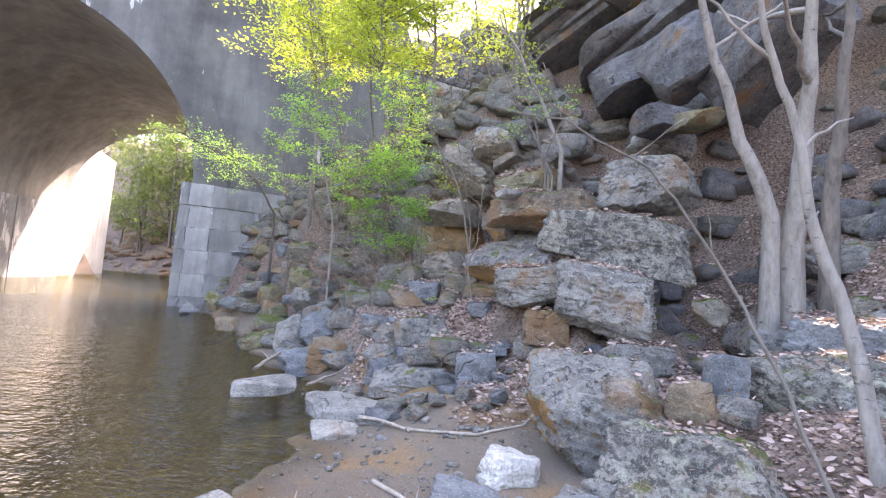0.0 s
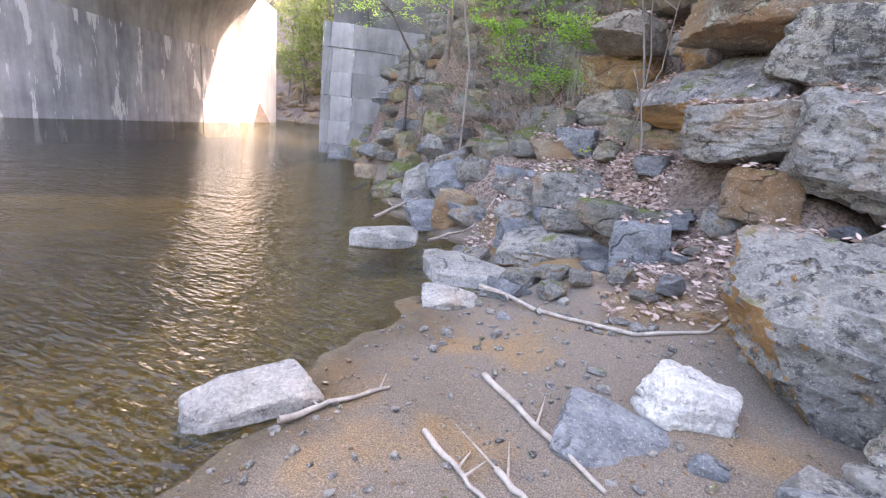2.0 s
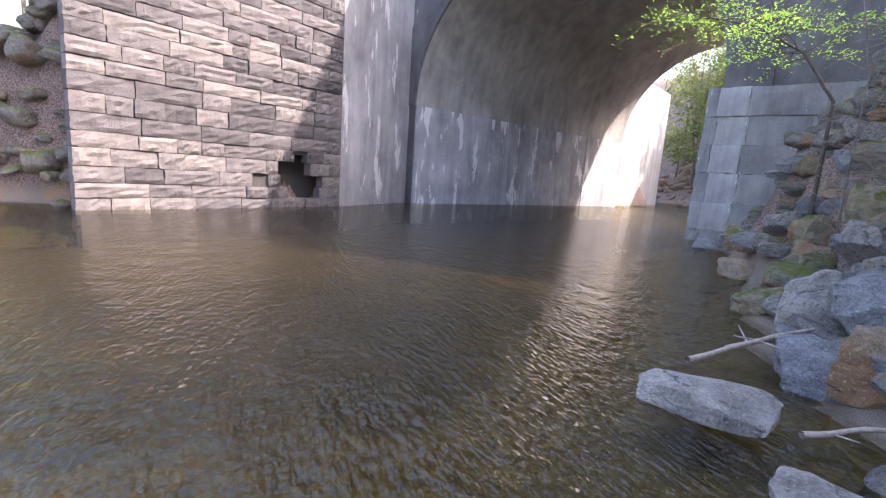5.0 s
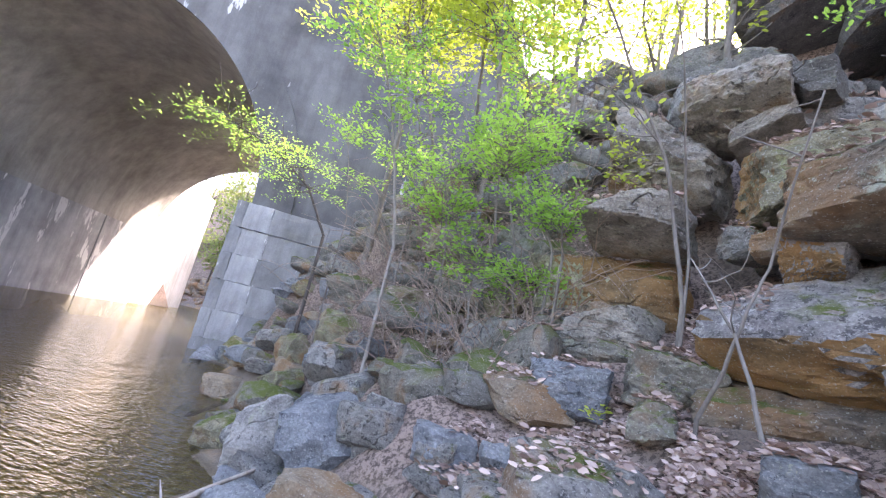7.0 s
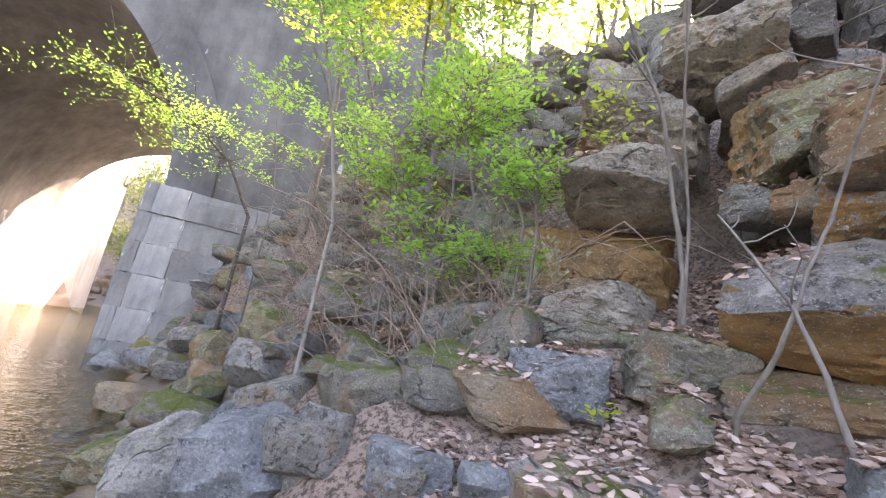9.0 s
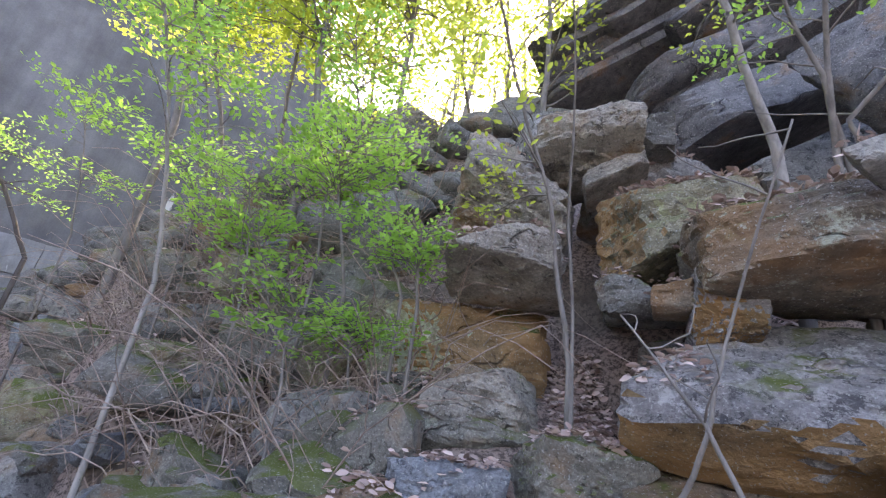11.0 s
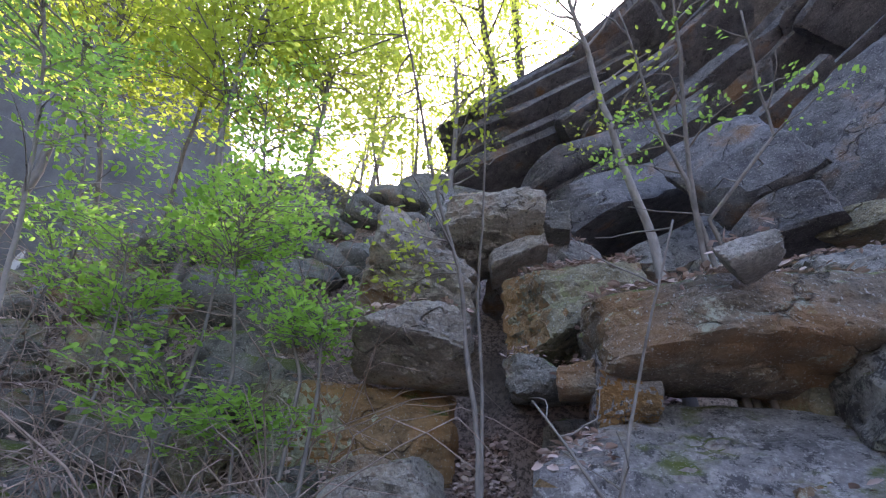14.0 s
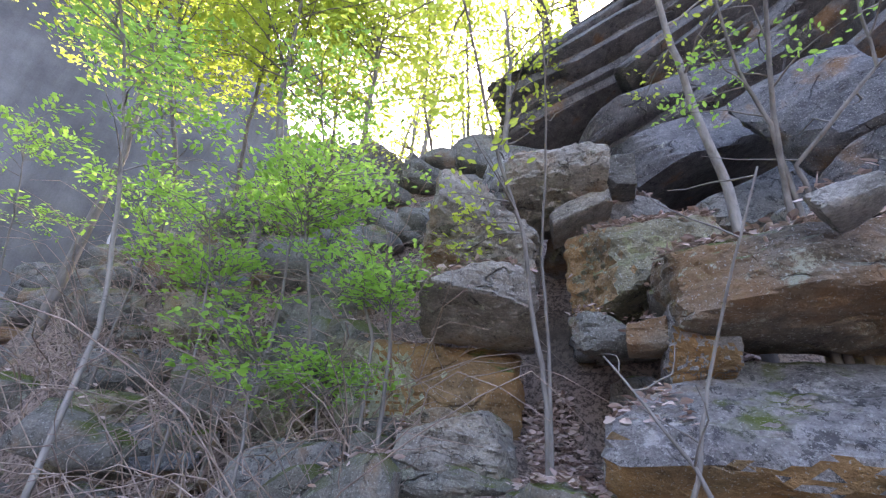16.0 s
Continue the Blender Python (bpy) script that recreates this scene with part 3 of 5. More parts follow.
def block(parent, frame_at, s0, s1, z0, z1, deep, mat, rnd, gap=0.018, name="stone_block", bulge=0.03):
    """One rock-faced block; frame_at(s, out, z) gives places on the wall."""
    s0, s1, z0, z1 = s0 + gap, s1 - gap, z0 + gap, z1 - gap
    ns, nz = 6, 4
    vs, fs = [], []
    push = rnd.uniform(-0.03, 0.03)
    for j in range(nz + 1):
        for i in range(ns + 1):
            edge = i in (0, ns) or j in (0, nz)
            o = push + (rnd.uniform(-0.012, 0.004) if edge else rnd.uniform(-0.2, 1.0) * bulge)
            ji = 0 if not edge else rnd.uniform(-0.012, 0.012)
            vs.append(frame_at(s0 + (s1 - s0) * i / ns + ji, o, z0 + (z1 - z0) * j / nz + ji))
    for j in range(nz):
        for i in range(ns):
            a = j * (ns + 1) + i
            fs.append((a, a + 1, a + ns + 2, a + ns + 1))
    rim = [i for i in range(ns + 1)] + [(j + 1) * (ns + 1) - 1 for j in range(1, nz + 1)] + [nz * (ns + 1) + i for i in range(ns - 1, -1, -1)] + [j * (ns + 1) for j in range(nz - 1, 0, -1)]
    corner = {0: (s0, z0), ns: (s1, z0), nz * (ns + 1) + ns: (s1, z1), nz * (ns + 1): (s0, z1)}
    first = len(vs)
    for q in rim:
        j, i = divmod(q, ns + 1)
        vs.append(frame_at(s0 + (s1 - s0) * i / ns, -deep, z0 + (z1 - z0) * j / nz))
    m = len(rim)
    for k in range(m):
        fs.append((rim[k], first + k, first + (k + 1) % m, rim[(k + 1) % m]))
    base = vs[0]
    ob = mesh_ob(name, [Vector(q) - base for q in vs], fs, mat, parent)
    ob.location = base - parent.location
    return ob


def pier_frame(s, o, z):
    return at_bridge(s, 0, z) + Vector((ALONG.y, -ALONG.x, 0)) * (o + 0.45 + 0.05 * (SPRING - z))


z = -0.4
for j, h in enumerate((0.75, 0.8, 0.85, 0.8, 0.8, 0.8)):
    s = SPAN1 - 0.35
    for q, w in enumerate(((0.35, 0.75, 1.4, 1.2), (0.3, 0.75, 1.7, 0.95))[j % 2]):
        block(plinth, pier_frame, s, s + w, z, z + h, 0.7, LIME if q == 1 and j > 0 else PIER, rnd, 0.004, bulge=0.02)
        s += w
    z += h

# rough stone wall that carries the bank on from the arch
upper_wall = empty("wall_upper", "weathered grey stone retaining wall above the bank", "wall", kind="structure", at=at_bridge(20.5, 0, 0))


def upper_frame(s, o, z):
    return at_bridge(s, 0, z) + Vector((ALONG.y, -ALONG.x, 0)) * o


def wall_top(s):
    return 12.6 + 0.55 * (s - 20.5) + 0.35 * math.sin(2.1 * s) + 0.2 * math.sin(5.3 * s)


for k in range(14):
    slab("wall_core", [at_bridge(s, w, 0) - upper_wall.location for s, w in ((20.52 + k, 0.12), (21.52 + k, 0.12), (21.52 + k, 1.0), (20.52 + k, 1.0))], 2, wall_top(21.0 + k) - 0.5, JOINT, upper_wall)
rnd = np.random.RandomState(8)
z = 6.4
while z < 20:
    h = rnd.uniform(0.45, 0.8)
    s = 20.5 + rnd.uniform(0, 0.3)
    while s < 34:
        w = rnd.uniform(0.6, 1.6)
        if z + h < wall_top(s + w / 2):
            block(upper_wall, upper_frame, s, s + w, z, z + h, 0.5, (GREY, CLIFF, DARK, CLIFF)[rnd.randint(4)], rnd, 0.02, bulge=0.16)
        s += w
    z += h

# ---- left retaining wall ----
W0, W1 = Vector((-12.75, -0.3, 0)), Vector((-16.95, 6.2, 0))
WAY = (W1 - W0).normalized()
OUT = Vector((WAY.y, -WAY.x, 0))
WLEN = (W1 - W0).length
wall_left = empty("wall_left", "tall retaining wall of rough-faced pale granite blocks, a hole at its foot", "wall", kind="structure", at=W0)


def wall_frame(s, o, z):
    return W0 + WAY * s + OUT * o + Vector((0, 0, z))


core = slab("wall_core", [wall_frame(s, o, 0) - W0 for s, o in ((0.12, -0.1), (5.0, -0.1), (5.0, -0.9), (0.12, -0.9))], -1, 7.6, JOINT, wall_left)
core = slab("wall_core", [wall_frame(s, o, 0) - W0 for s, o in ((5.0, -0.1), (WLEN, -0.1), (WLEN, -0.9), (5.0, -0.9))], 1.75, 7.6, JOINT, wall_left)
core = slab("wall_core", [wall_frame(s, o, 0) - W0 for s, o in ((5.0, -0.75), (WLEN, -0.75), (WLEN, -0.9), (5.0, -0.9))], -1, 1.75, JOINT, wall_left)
rnd = np.random.RandomState(11)
z, j = -0.12, 0
while z < 7.5:
    h = rnd.uniform(0.34, 0.46) if z > 0.2 else 0.42
    s = 0.0
    while s < WLEN - 0.1:
        w = rnd.uniform(0.3, 0.75) if s > 4.6 and z < 1.7 else rnd.uniform(0.5, 1.7)
        if s + w > WLEN - 0.45:
            w = WLEN - s
        hole = (abs(s + w / 2 - 6.1) / 1.05 + abs(z + h / 2 - 0.85) / 1.5 + rnd.uniform(-0.15, 0.15) < 0.85 and z > 0.15) or (4.2 < s + w / 2 < 4.7 and 0.7 < z + h / 2 < 1.2 and w < 0.9)
        if not hole:
            block(wall_left, wall_frame, s, s + w, z, z + h, 0.35, ASHLAR, rnd, 0.01, bulge=0.05)
        s += w
    z += h
    j += 1
wing = slab("concrete_wall", [(-16.95, 6.2), (-20.72, 9.62), (-21.3, 9.0), (-17.6, 5.7)], -1, 9.6, STAINED, None)
tagged(wing, "dark stained concrete wing wall meeting the arch", "wall", kind="structure")

# ---- boulders ----
rock("boulder", -0.25, 10.20, 2.30, (1.36, 0.60, 0.75), -14, OCHRE, "orange-brown block with a pale lichen patch", 301, 5, (0, 1), "boulders of the bank", boxy=True, cuts=((-0.8, -0.55, -0.15, 0.66), (-0.3, -0.3, -0.9, 0.85), (0.1, -0.45, 0.88, 0.88)), edge=(-0.8, -0.55, -0.15, LICHEN_PALE))
rock("stone", -0.13, 9.79, 1.95, (0.72, 0.50, 0.44), -18, WARM, "angular grey slab with lichen lying on mossy stones", 302, 5, (0, 7), "boulders of the bank", boxy=True, cuts=((-0.6, -0.1, 0.8, 0.62), (0.75, -0.3, 0.5, 0.9)))
rock("stone", -0.25, 9.86, 1.69, (0.98, 0.55, 0.34), -15, MOSSY, "mossy flat stone under a slab", 303, 5, (0, 1), "boulders of the bank", boxy=False, cuts=())
rock("stone", -0.41, 9.28, 1.35, (0.52, 0.45, 0.41), -6, BLUE, "blue-grey rounded stone under dead leaves", 304, 5, (0, 0), "boulders of the bank", boxy=False, cuts=())
rock("stone", -0.62, 10.32, 1.72, (0.45, 0.50, 0.44), -8, DARK, "dark rock under an orange block", 305, 5, (0, 0), "boulders of the bank", boxy=True, cuts=())
rock("boulder", -0.06, 9.73, 2.86, (0.80, 0.80, 0.43), -19, WARM, "overhanging grey boulder dark beneath", 306, 5, (0, 5), "boulders of the bank", boxy=True, cuts=((0, -0.55, -0.84, 0.66), (-0.7, -0.2, 0.7, 0.85)))
rock("boulder", 0.18, 10.39, 3.84, (1.07, 0.90, 0.94), -19, WARM, "angular grey boulder of the pile with a dark underside", 307, 5, (0, 9), "boulders of the bank", boxy=True, cuts=((0.5, -0.25, 0.83, 0.62), (-0.25, -0.55, -0.8, 0.68)))
rock("boulder", 0.70, 9.98, 4.20, (0.87, 0.90, 0.64), -29, WARM, "flat grey boulder on top of the pile", 308, 5, (0, -1), "boulders of the bank", boxy=True, cuts=((-0.1, -0.5, -0.86, 0.66), (0.6, 0, 0.8, 0.9)))
rock("stone", 1.21, 9.73, 4.30, (0.37, 0.50, 0.29), -38, DARK, "small grey stone beside a flat boulder", 309, 4, (0, 0), "boulders of the bank", boxy=False, cuts=())
rock("stone", 0.90, 9.84, 3.92, (0.55, 0.45, 0.15), -33, WARM, "thin grey slab leaning over the gap", 310, 5, (0, -25), "boulders of the bank", boxy=True, cuts=())
rock("boulder", 1.07, 9.36, 3.20, (1.06, 0.80, 0.92), -40, OLIVE, "large block with yellow-green lichen and a mossy top", 311, 5, (0, -0), "boulders of the bank", boxy=True, cuts=((0.5, -0.1, -0.86, 0.52), (0, -0.4, 0.92, 0.86), (-0.85, -0.5, 0, 0.78)), edge=(-0.85, -0.5, 0, OCHRE))
rock("stone", 0.86, 8.72, 2.48, (0.33, 0.40, 0.43), -30, SPOTTED, "small grey and orange cube of rock", 312, 5, (0, 4), "boulders of the bank", boxy=True, cuts=((0.2, -0.2, -0.95, 0.85), (-0.2, -0.7, -0.7, 0.8)), edge=(-0.2, -0.7, -0.7, OCHRE))
rock("stone", 0.72, 8.94, 2.55, (0.23, 0.30, 0.16), -39, TAN, "small brown stone in a crack", 313, 4, (0, 0), "boulders of the bank", boxy=True, cuts=())
rock("stone", 1.02, 8.93, 2.83, (0.40, 0.45, 0.23), -43, DARK, "dark splintered stone wedged under a block", 314, 4, (0, -18), "boulders of the bank", boxy=True, cuts=())
rock("stone", 0.70, 9.35, 2.67, (0.37, 0.40, 0.26), -34, DARK, "dark stone among dead leaves", 315, 4, (0, 0), "boulders of the bank", boxy=False, cuts=())
rock("stone", 0.92, 7.85, 2.90, (0.22, 0.30, 0.10), -61, PALE, "small pale stone on the mossy ledge", 316, 4, (0, -16), "boulders of the bank", boxy=False, cuts=())
rock("boulder", 0.82, 8.75, 1.46, (0.91, 0.60, 0.46), -31, RUST, "long dark mossy slab under dead leaves", 317, 5, (0, -5), "boulders of the bank", boxy=True, cuts=((0, -0.5, -0.86, 0.7), (0, -0.5, 0.86, 0.8)))
rock("stone", 0.21, 9.18, 1.54, (0.53, 0.55, 0.39), -11, MOSSY, "mossy end of a slab under dead leaves", 318, 5, (0, 7), "boulders of the bank", boxy=False, cuts=())
rock("stone", 0.64, 8.18, 1.23, (0.34, 0.40, 0.22), -25, BLUE, "flat grey slab at the foot of the boulders", 319, 4, (0, -3), "boulders of the bank", boxy=True, cuts=())
rock("stone", 1.26, 8.19, 1.84, (0.36, 0.50, 0.32), -35, RUST, "orange-brown rock under the big slabs", 320, 5, (0, 0), "boulders of the bank", boxy=False, cuts=())
rock("stone", 0.06, 8.65, 1.30, (0.25, 0.30, 0.24), -19, MOSSY, "low mossy stone among dead leaves", 321, 4, (0, 0), "boulders of the bank", boxy=False, cuts=())
rock("boulder", 1.36, 8.27, 2.77, (1.62, 0.85, 0.62), -27, RUST, "huge brown slab with a mossy top", 351, 5, (0, 1), "boulders of the bank", boxy=True, cuts=((0, -0.3, 0.95, 0.84), (-0.5, -0.3, 0.8, 0.95), (0.1, -0.4, -0.92, 0.85), (-0.8, -0.6, 0.1, 0.95)), edge=(0, -0.3, 0.95, MOSSY))
rock("boulder", 1.08, 8.48, 2.00, (1.62, 0.85, 0.76), -46, SPOTTED, "huge slab speckled with lilac lichen and moss", 352, 5, (0, 3), "boulders of the bank", boxy=True, cuts=((0, -0.66, 0.75, 0.6), (0.2, -0.6, -0.78, 0.82), (-0.8, -0.1, 0.6, 0.85)), edge=(0.2, -0.6, -0.78, OCHRE))
rock("stone", -0.85, 6.56, 0.08, (0.82, 0.50, 0.22), 20, PALE, "flat pinkish pale stone at the waterline", 322, 5, (0, -0), "boulders of the bank", boxy=False, cuts=((0, -0.4, 0.9, 0.8),))
rock("stone", -0.66, 5.82, 0.05, (0.45, 0.32, 0.16), 22, PALE, "angular white stone at the waterline", 323, 4, (0, 2), "boulders of the bank", boxy=False, cuts=((-0.5, -0.3, 0.8, 0.8),))
rock("stone", -2.05, 7.04, 0.09, (0.76, 0.45, 0.21), 31, PALE, "white stone standing in the water", 324, 4, (0, -4), "boulders of the bank", boxy=False, cuts=((0.5, -0.3, 0.8, 0.85),))
rock("stone", -0.01, 5.85, 0.02, (0.48, 0.33, 0.13), 11, BLUE, "flat slate-blue stone at the waterline", 325, 4, (0, -0), "boulders of the bank", boxy=True, cuts=())
rock("stone", -0.22, 7.20, 0.23, (0.95, 0.50, 0.54), 10, GREY, "angular grey stone with a rusty underside", 326, 5, (0, 2), "boulders of the bank", boxy=True, cuts=((-0.6, -0.2, 0.75, 0.75), (0.2, -0.5, -0.85, 0.7)), edge=(0.2, -0.5, -0.85, TAN))
rock("stone", 0.98, 4.97, 0.16, (0.44, 0.33, 0.47), -9, WHITE, "rounded white stone on the sand", 327, 5, (0, 0), "boulders of the bank", boxy=False, cuts=())
rock("stone", 0.70, 4.63, 0.07, (0.50, 0.47, 0.25), -3, BLUE, "flat blue-grey stone on the sand", 328, 4, (0, 8), "boulders of the bank", boxy=True, cuts=((-0.1, -0.5, 0.86, 0.6),))
rock("stone", 0.98, 6.08, 0.18, (0.61, 0.35, 0.40), -6, TAN, "brown-grey stone of the shore", 329, 5, (0, 4), "boulders of the bank", boxy=True, cuts=((-0.7, -0.2, 0.7, 0.8),))
rock("boulder", -0.93, 4.04, 0.04, (0.58, 0.28, 0.16), 55, PALE, "long pale block lying at the water's edge", 371, 5, (0, -4), "boulders of the bank", boxy=True, cuts=((-0.8, 0, 0.6, 0.95), (0, -0.6, 0.8, 0.9)))
rock("boulder", 1.71, 5.60, 0.48, (1.20, 0.90, 1.12), -14, GREY, "grey boulder with lichen and a rusty lower edge", 372, 5, (-1, 5), "boulders of the bank", boxy=False, cuts=((-0.75, -0.4, -0.55, 0.72), (-0.3, -0.5, 0.8, 0.85)), edge=(-0.75, -0.4, -0.55, OCHRE))
rock("boulder", 2.08, 4.55, 0.33, (1.00, 0.78, 0.80), -26, LICHEN, "large flat-topped pale grey boulder on the shore", 373, 5, (6, -3), "boulders of the bank", boxy=True, cuts=((-0.2, -0.6, 0.78, 0.85), (-0.75, -0.5, -0.3, 0.95)))
rock("boulder", 3.67, 5.58, 0.76, (1.17, 0.90, 0.85), -37, LICHEN, "dark boulder covered with black and white lichen", 105, 5, (1, -1), "boulders of the bank")
rock("boulder", 2.06, 6.96, 1.52, (1.06, 0.82, 0.75), -14, GREY, "pale grey block leaning over a hollow", 106, 5, (-5, 4), "boulders of the bank", boxy=True)
rock("boulder", 1.23, 7.58, 1.62, (0.85, 0.81, 0.48), -5, GREY, "grey slab above a hollow", 107, 5, (2, -4), "boulders of the bank", boxy=True)
rock("stone", 1.44, 7.03, 1.12, (0.53, 0.41, 0.44), -8, RUST, "rounded orange-brown boulder under a slab", 108, 4, (-4, 1), "boulders of the bank", boxy=True)
rock("boulder", 2.35, 7.90, 2.33, (1.64, 1.10, 0.71), -15, LICHEN, "whitish boulder streaked with lichen", 109, 5, (3, 6), "boulders of the bank")
rock("boulder", 2.89, 8.20, 3.21, (1.24, 0.95, 0.81), -18, GREY, "grey boulder on the upper bank", 110, 5, (-3, -2), "boulders of the bank")
rock("stone", 1.84, 8.34, 2.31, (0.58, 0.50, 0.59), -9, OLIVE, "brownish block beside a pale boulder", 111, 4, (4, 3), "boulders of the bank", boxy=True)
rock("boulder", 6.67, 7.89, 2.84, (1.56, 1.20, 1.24), -44, CLIFF, "purplish grey boulder under the trees", 112, 5, (-2, -5), "boulders of the bank")
rock("stone", 4.32, 6.39, 1.32, (0.97, 0.75, 0.38), -38, BLUE, "flat grey slab among dead leaves", 113, 4, (5, 0), "boulders of the bank", boxy=True)
rock("stone", -0.21, 8.23, 0.74, (0.92, 0.70, 0.67), 8, GREY, "layered grey rock with a leafy top", 115, 4, (6, -3), "boulders of the bank")
rock("stone", 0.43, 7.40, 0.70, (0.83, 0.64, 0.30), 3, DARK, "thin dark slab leaning on stones", 116, 4, (0, 2), "boulders of the bank", boxy=True)
rock("stone", 0.65, 6.80, 0.56, (0.46, 0.31, 0.47), 1, BLUE, "tilted blue-grey slab of rock", 117, 4, (-6, -6), "boulders of the bank", boxy=True)
rock("stone", 0.53, 6.53, 0.21, (0.49, 0.33, 0.29), 3, TAN, "small rust-edged stone on gravel", 119, 4, (-5, 4), "boulders of the bank")
rock("stone", -1.71, 8.25, 0.33, (0.57, 0.38, 0.45), 21, TAN, "tan stone leaning on another", 123, 4, (-3, -2), "boulders of the bank")
rock("stone", -2.05, 8.23, 0.14, (0.63, 0.42, 0.43), 23, BLUE, "blue-grey stone at the waterline", 124, 4, (4, 3), "boulders of the bank")
rock("stone", 2.32, 6.52, 0.87, (0.76, 0.59, 0.39), -18, GREY, "grey stone behind a boulder", 125, 4, (-2, -5), "boulders of the bank")
rock("stone", 2.30, 6.75, 1.20, (0.52, 0.40, 0.42), -17, LICHEN, "speckled grey stone under leaves", 126, 4, (5, 0), "boulders of the bank")
rock("stone", 2.73, 5.47, 0.96, (0.33, 0.16, 0.46), -28, BLUE, "leaning grey stone splinter", 127, 4, (-1, 5), "boulders of the bank")
rock("stone", 2.40, 5.31, 0.77, (0.33, 0.22, 0.36), -25, TAN, "reddish grey stone between boulders", 128, 4, (6, -3), "boulders of the bank")
rock("stone", 2.69, 5.20, 0.78, (0.30, 0.20, 0.22), -29, GREY, "grey stone between boulders", 129, 3, (0, 2), "boulders of the bank")
rock("stone", 3.23, 6.86, 1.49, (0.33, 0.25, 0.31), -26, MOSSY, "stone under a moss cushion", 130, 4, (-6, -6), "boulders of the bank")
rock("stone", 4.81, 6.93, 1.67, (0.40, 0.31, 0.22), -38, MOSSY, "low mossy stone in leaves", 131, 4, (1, -1), "boulders of the bank")
rock("stone", 0.47, 10.26, 4.39, (0.61, 0.47, 0.67), 1, GREY, "grey stone on the upper bank", 132, 4, (-5, 4), "boulders of the bank")
rock("stone", 1.40, 10.22, 4.08, (1.03, 0.89, 0.57), -5, GREY, "grey boulder on the upper bank", 133, 4, (2, -4), "boulders of the bank")
rock("stone", 3.45, 9.40, 4.16, (0.99, 0.85, 0.48), -19, GREY, "grey rock ledge under trees", 134, 4, (-4, 1), "boulders of the bank")
rock("stone", 3.35, 4.44, 0.52, (0.45, 0.35, 0.33), -44, GREY, "grey stone on the shore", 135, 4, (3, 6), "boulders of the bank")
rock("stone", 1.37, 4.35, 0.30, (0.24, 0.18, 0.17), -14, GREY, "grey stone on the shore", 136, 3, (-3, -2), "boulders of the bank")
rock("stone", 1.39, 4.21, 0.27, (0.36, 0.28, 0.28), -23, BLUE, "layered blue-grey stone on sand", 138, 4, (-2, -5), "boulders of the bank")
rock("stone", 1.53, 4.46, 0.38, (0.21, 0.16, 0.15), -23, GREY, "small grey stone on the bank", 139, 3, (5, 0), "boulders of the bank")
rock("stone", 1.06, 4.56, 0.14, (0.14, 0.11, 0.18), -11, BLUE, "small blue-grey stone on sand", 140, 3, (-1, 5), "boulders of the bank")
rock("stone", 3.17, 8.76, 4.34, (0.85, 0.65, 0.33), -69, CLIFF, "grey rock on the slope", 162, 4, (-3, -2), "boulders of the bank")
rock("stone", 3.55, 8.28, 4.22, (0.70, 0.54, 0.25), -76, OLIVE, "brownish rock on the slope", 163, 4, (4, 3), "boulders of the bank")
rock("boulder", 3.70, 9.25, 5.66, (1.15, 0.72, 1.23), -66, CLIFF, "grey rock ledge of the cliff", 164, 4, (0, -22), "layered rocks of the cliff", boxy=True)
rock("boulder", 4.51, 8.39, 5.57, (1.92, 1.06, 1.38), -77, CLIFF, "tilted grey slab of the cliff", 165, 4, (0, -22), "layered rocks of the cliff", boxy=True)
rock("stone", -2.70, 9.01, 0.46, (0.47, 0.36, 0.65), 38, PALE, "white-grey stone at the water's edge", 168, 4, (0, 2), "boulders of the bank")
rock("stone", -2.20, 8.97, 0.56, (0.54, 0.42, 0.62), 31, BLUE, "pointed blue-grey stone by the water", 169, 4, (-6, -6), "boulders of the bank")
rock("stone", -1.73, 9.04, 0.69, (0.33, 0.19, 0.62), 23, GREY, "upright grey stone by the water", 170, 4, (1, -1), "boulders of the bank")
rock("stone", -1.15, 8.78, 0.81, (0.43, 0.33, 0.28), 13, BLUE, "flat blue-grey stone under leaves", 171, 4, (-5, 4), "boulders of the bank")
rock("stone", -0.74, 8.68, 0.86, (0.29, 0.22, 0.22), 4, BLUE, "flat blue-grey stone under leaves", 172, 3, (2, -4), "boulders of the bank")
rock("stone", -0.46, 8.67, 0.92, (0.23, 0.18, 0.23), -3, BLUE, "flat blue-grey stone under leaves", 173, 3, (-4, 1), "boulders of the bank")
rock("stone", -0.13, 8.70, 0.96, (0.28, 0.21, 0.21), -11, GREY, "flat grey stone under leaves", 174, 3, (3, 6), "boulders of the bank")
rock("stone", -2.75, 11.65, 1.17, (0.56, 0.43, 0.48), 22, MOSSY, "stone under bright moss", 175, 4, (-3, -2), "boulders of the bank")
rock("stone", -5.38, 14.18, 0.74, (1.12, 0.86, 0.70), 31, RUST, "orange-brown boulder at the water", 176, 4, (4, 3), "boulders of the bank")
rock("stone", -5.65, 13.33, 0.29, (0.94, 0.72, 0.48), 36, GREY, "grey stone at the water", 177, 4, (-2, -5), "boulders of the bank")
rock("stone", -3.83, 12.28, 0.49, (1.01, 0.77, 0.46), 28, MOSSY, "mossy stone by the water", 178, 4, (5, 0), "boulders of the bank")
rock("stone", -2.48, 11.18, 0.81, (0.61, 0.47, 0.61), 21, GREY, "grey stone under leaves", 179, 4, (-1, 5), "boulders of the bank")
rock("stone", -1.82, 11.09, 0.97, (0.57, 0.44, 0.51), 14, GREY, "grey stone of the bank", 180, 4, (6, -3), "boulders of the bank")
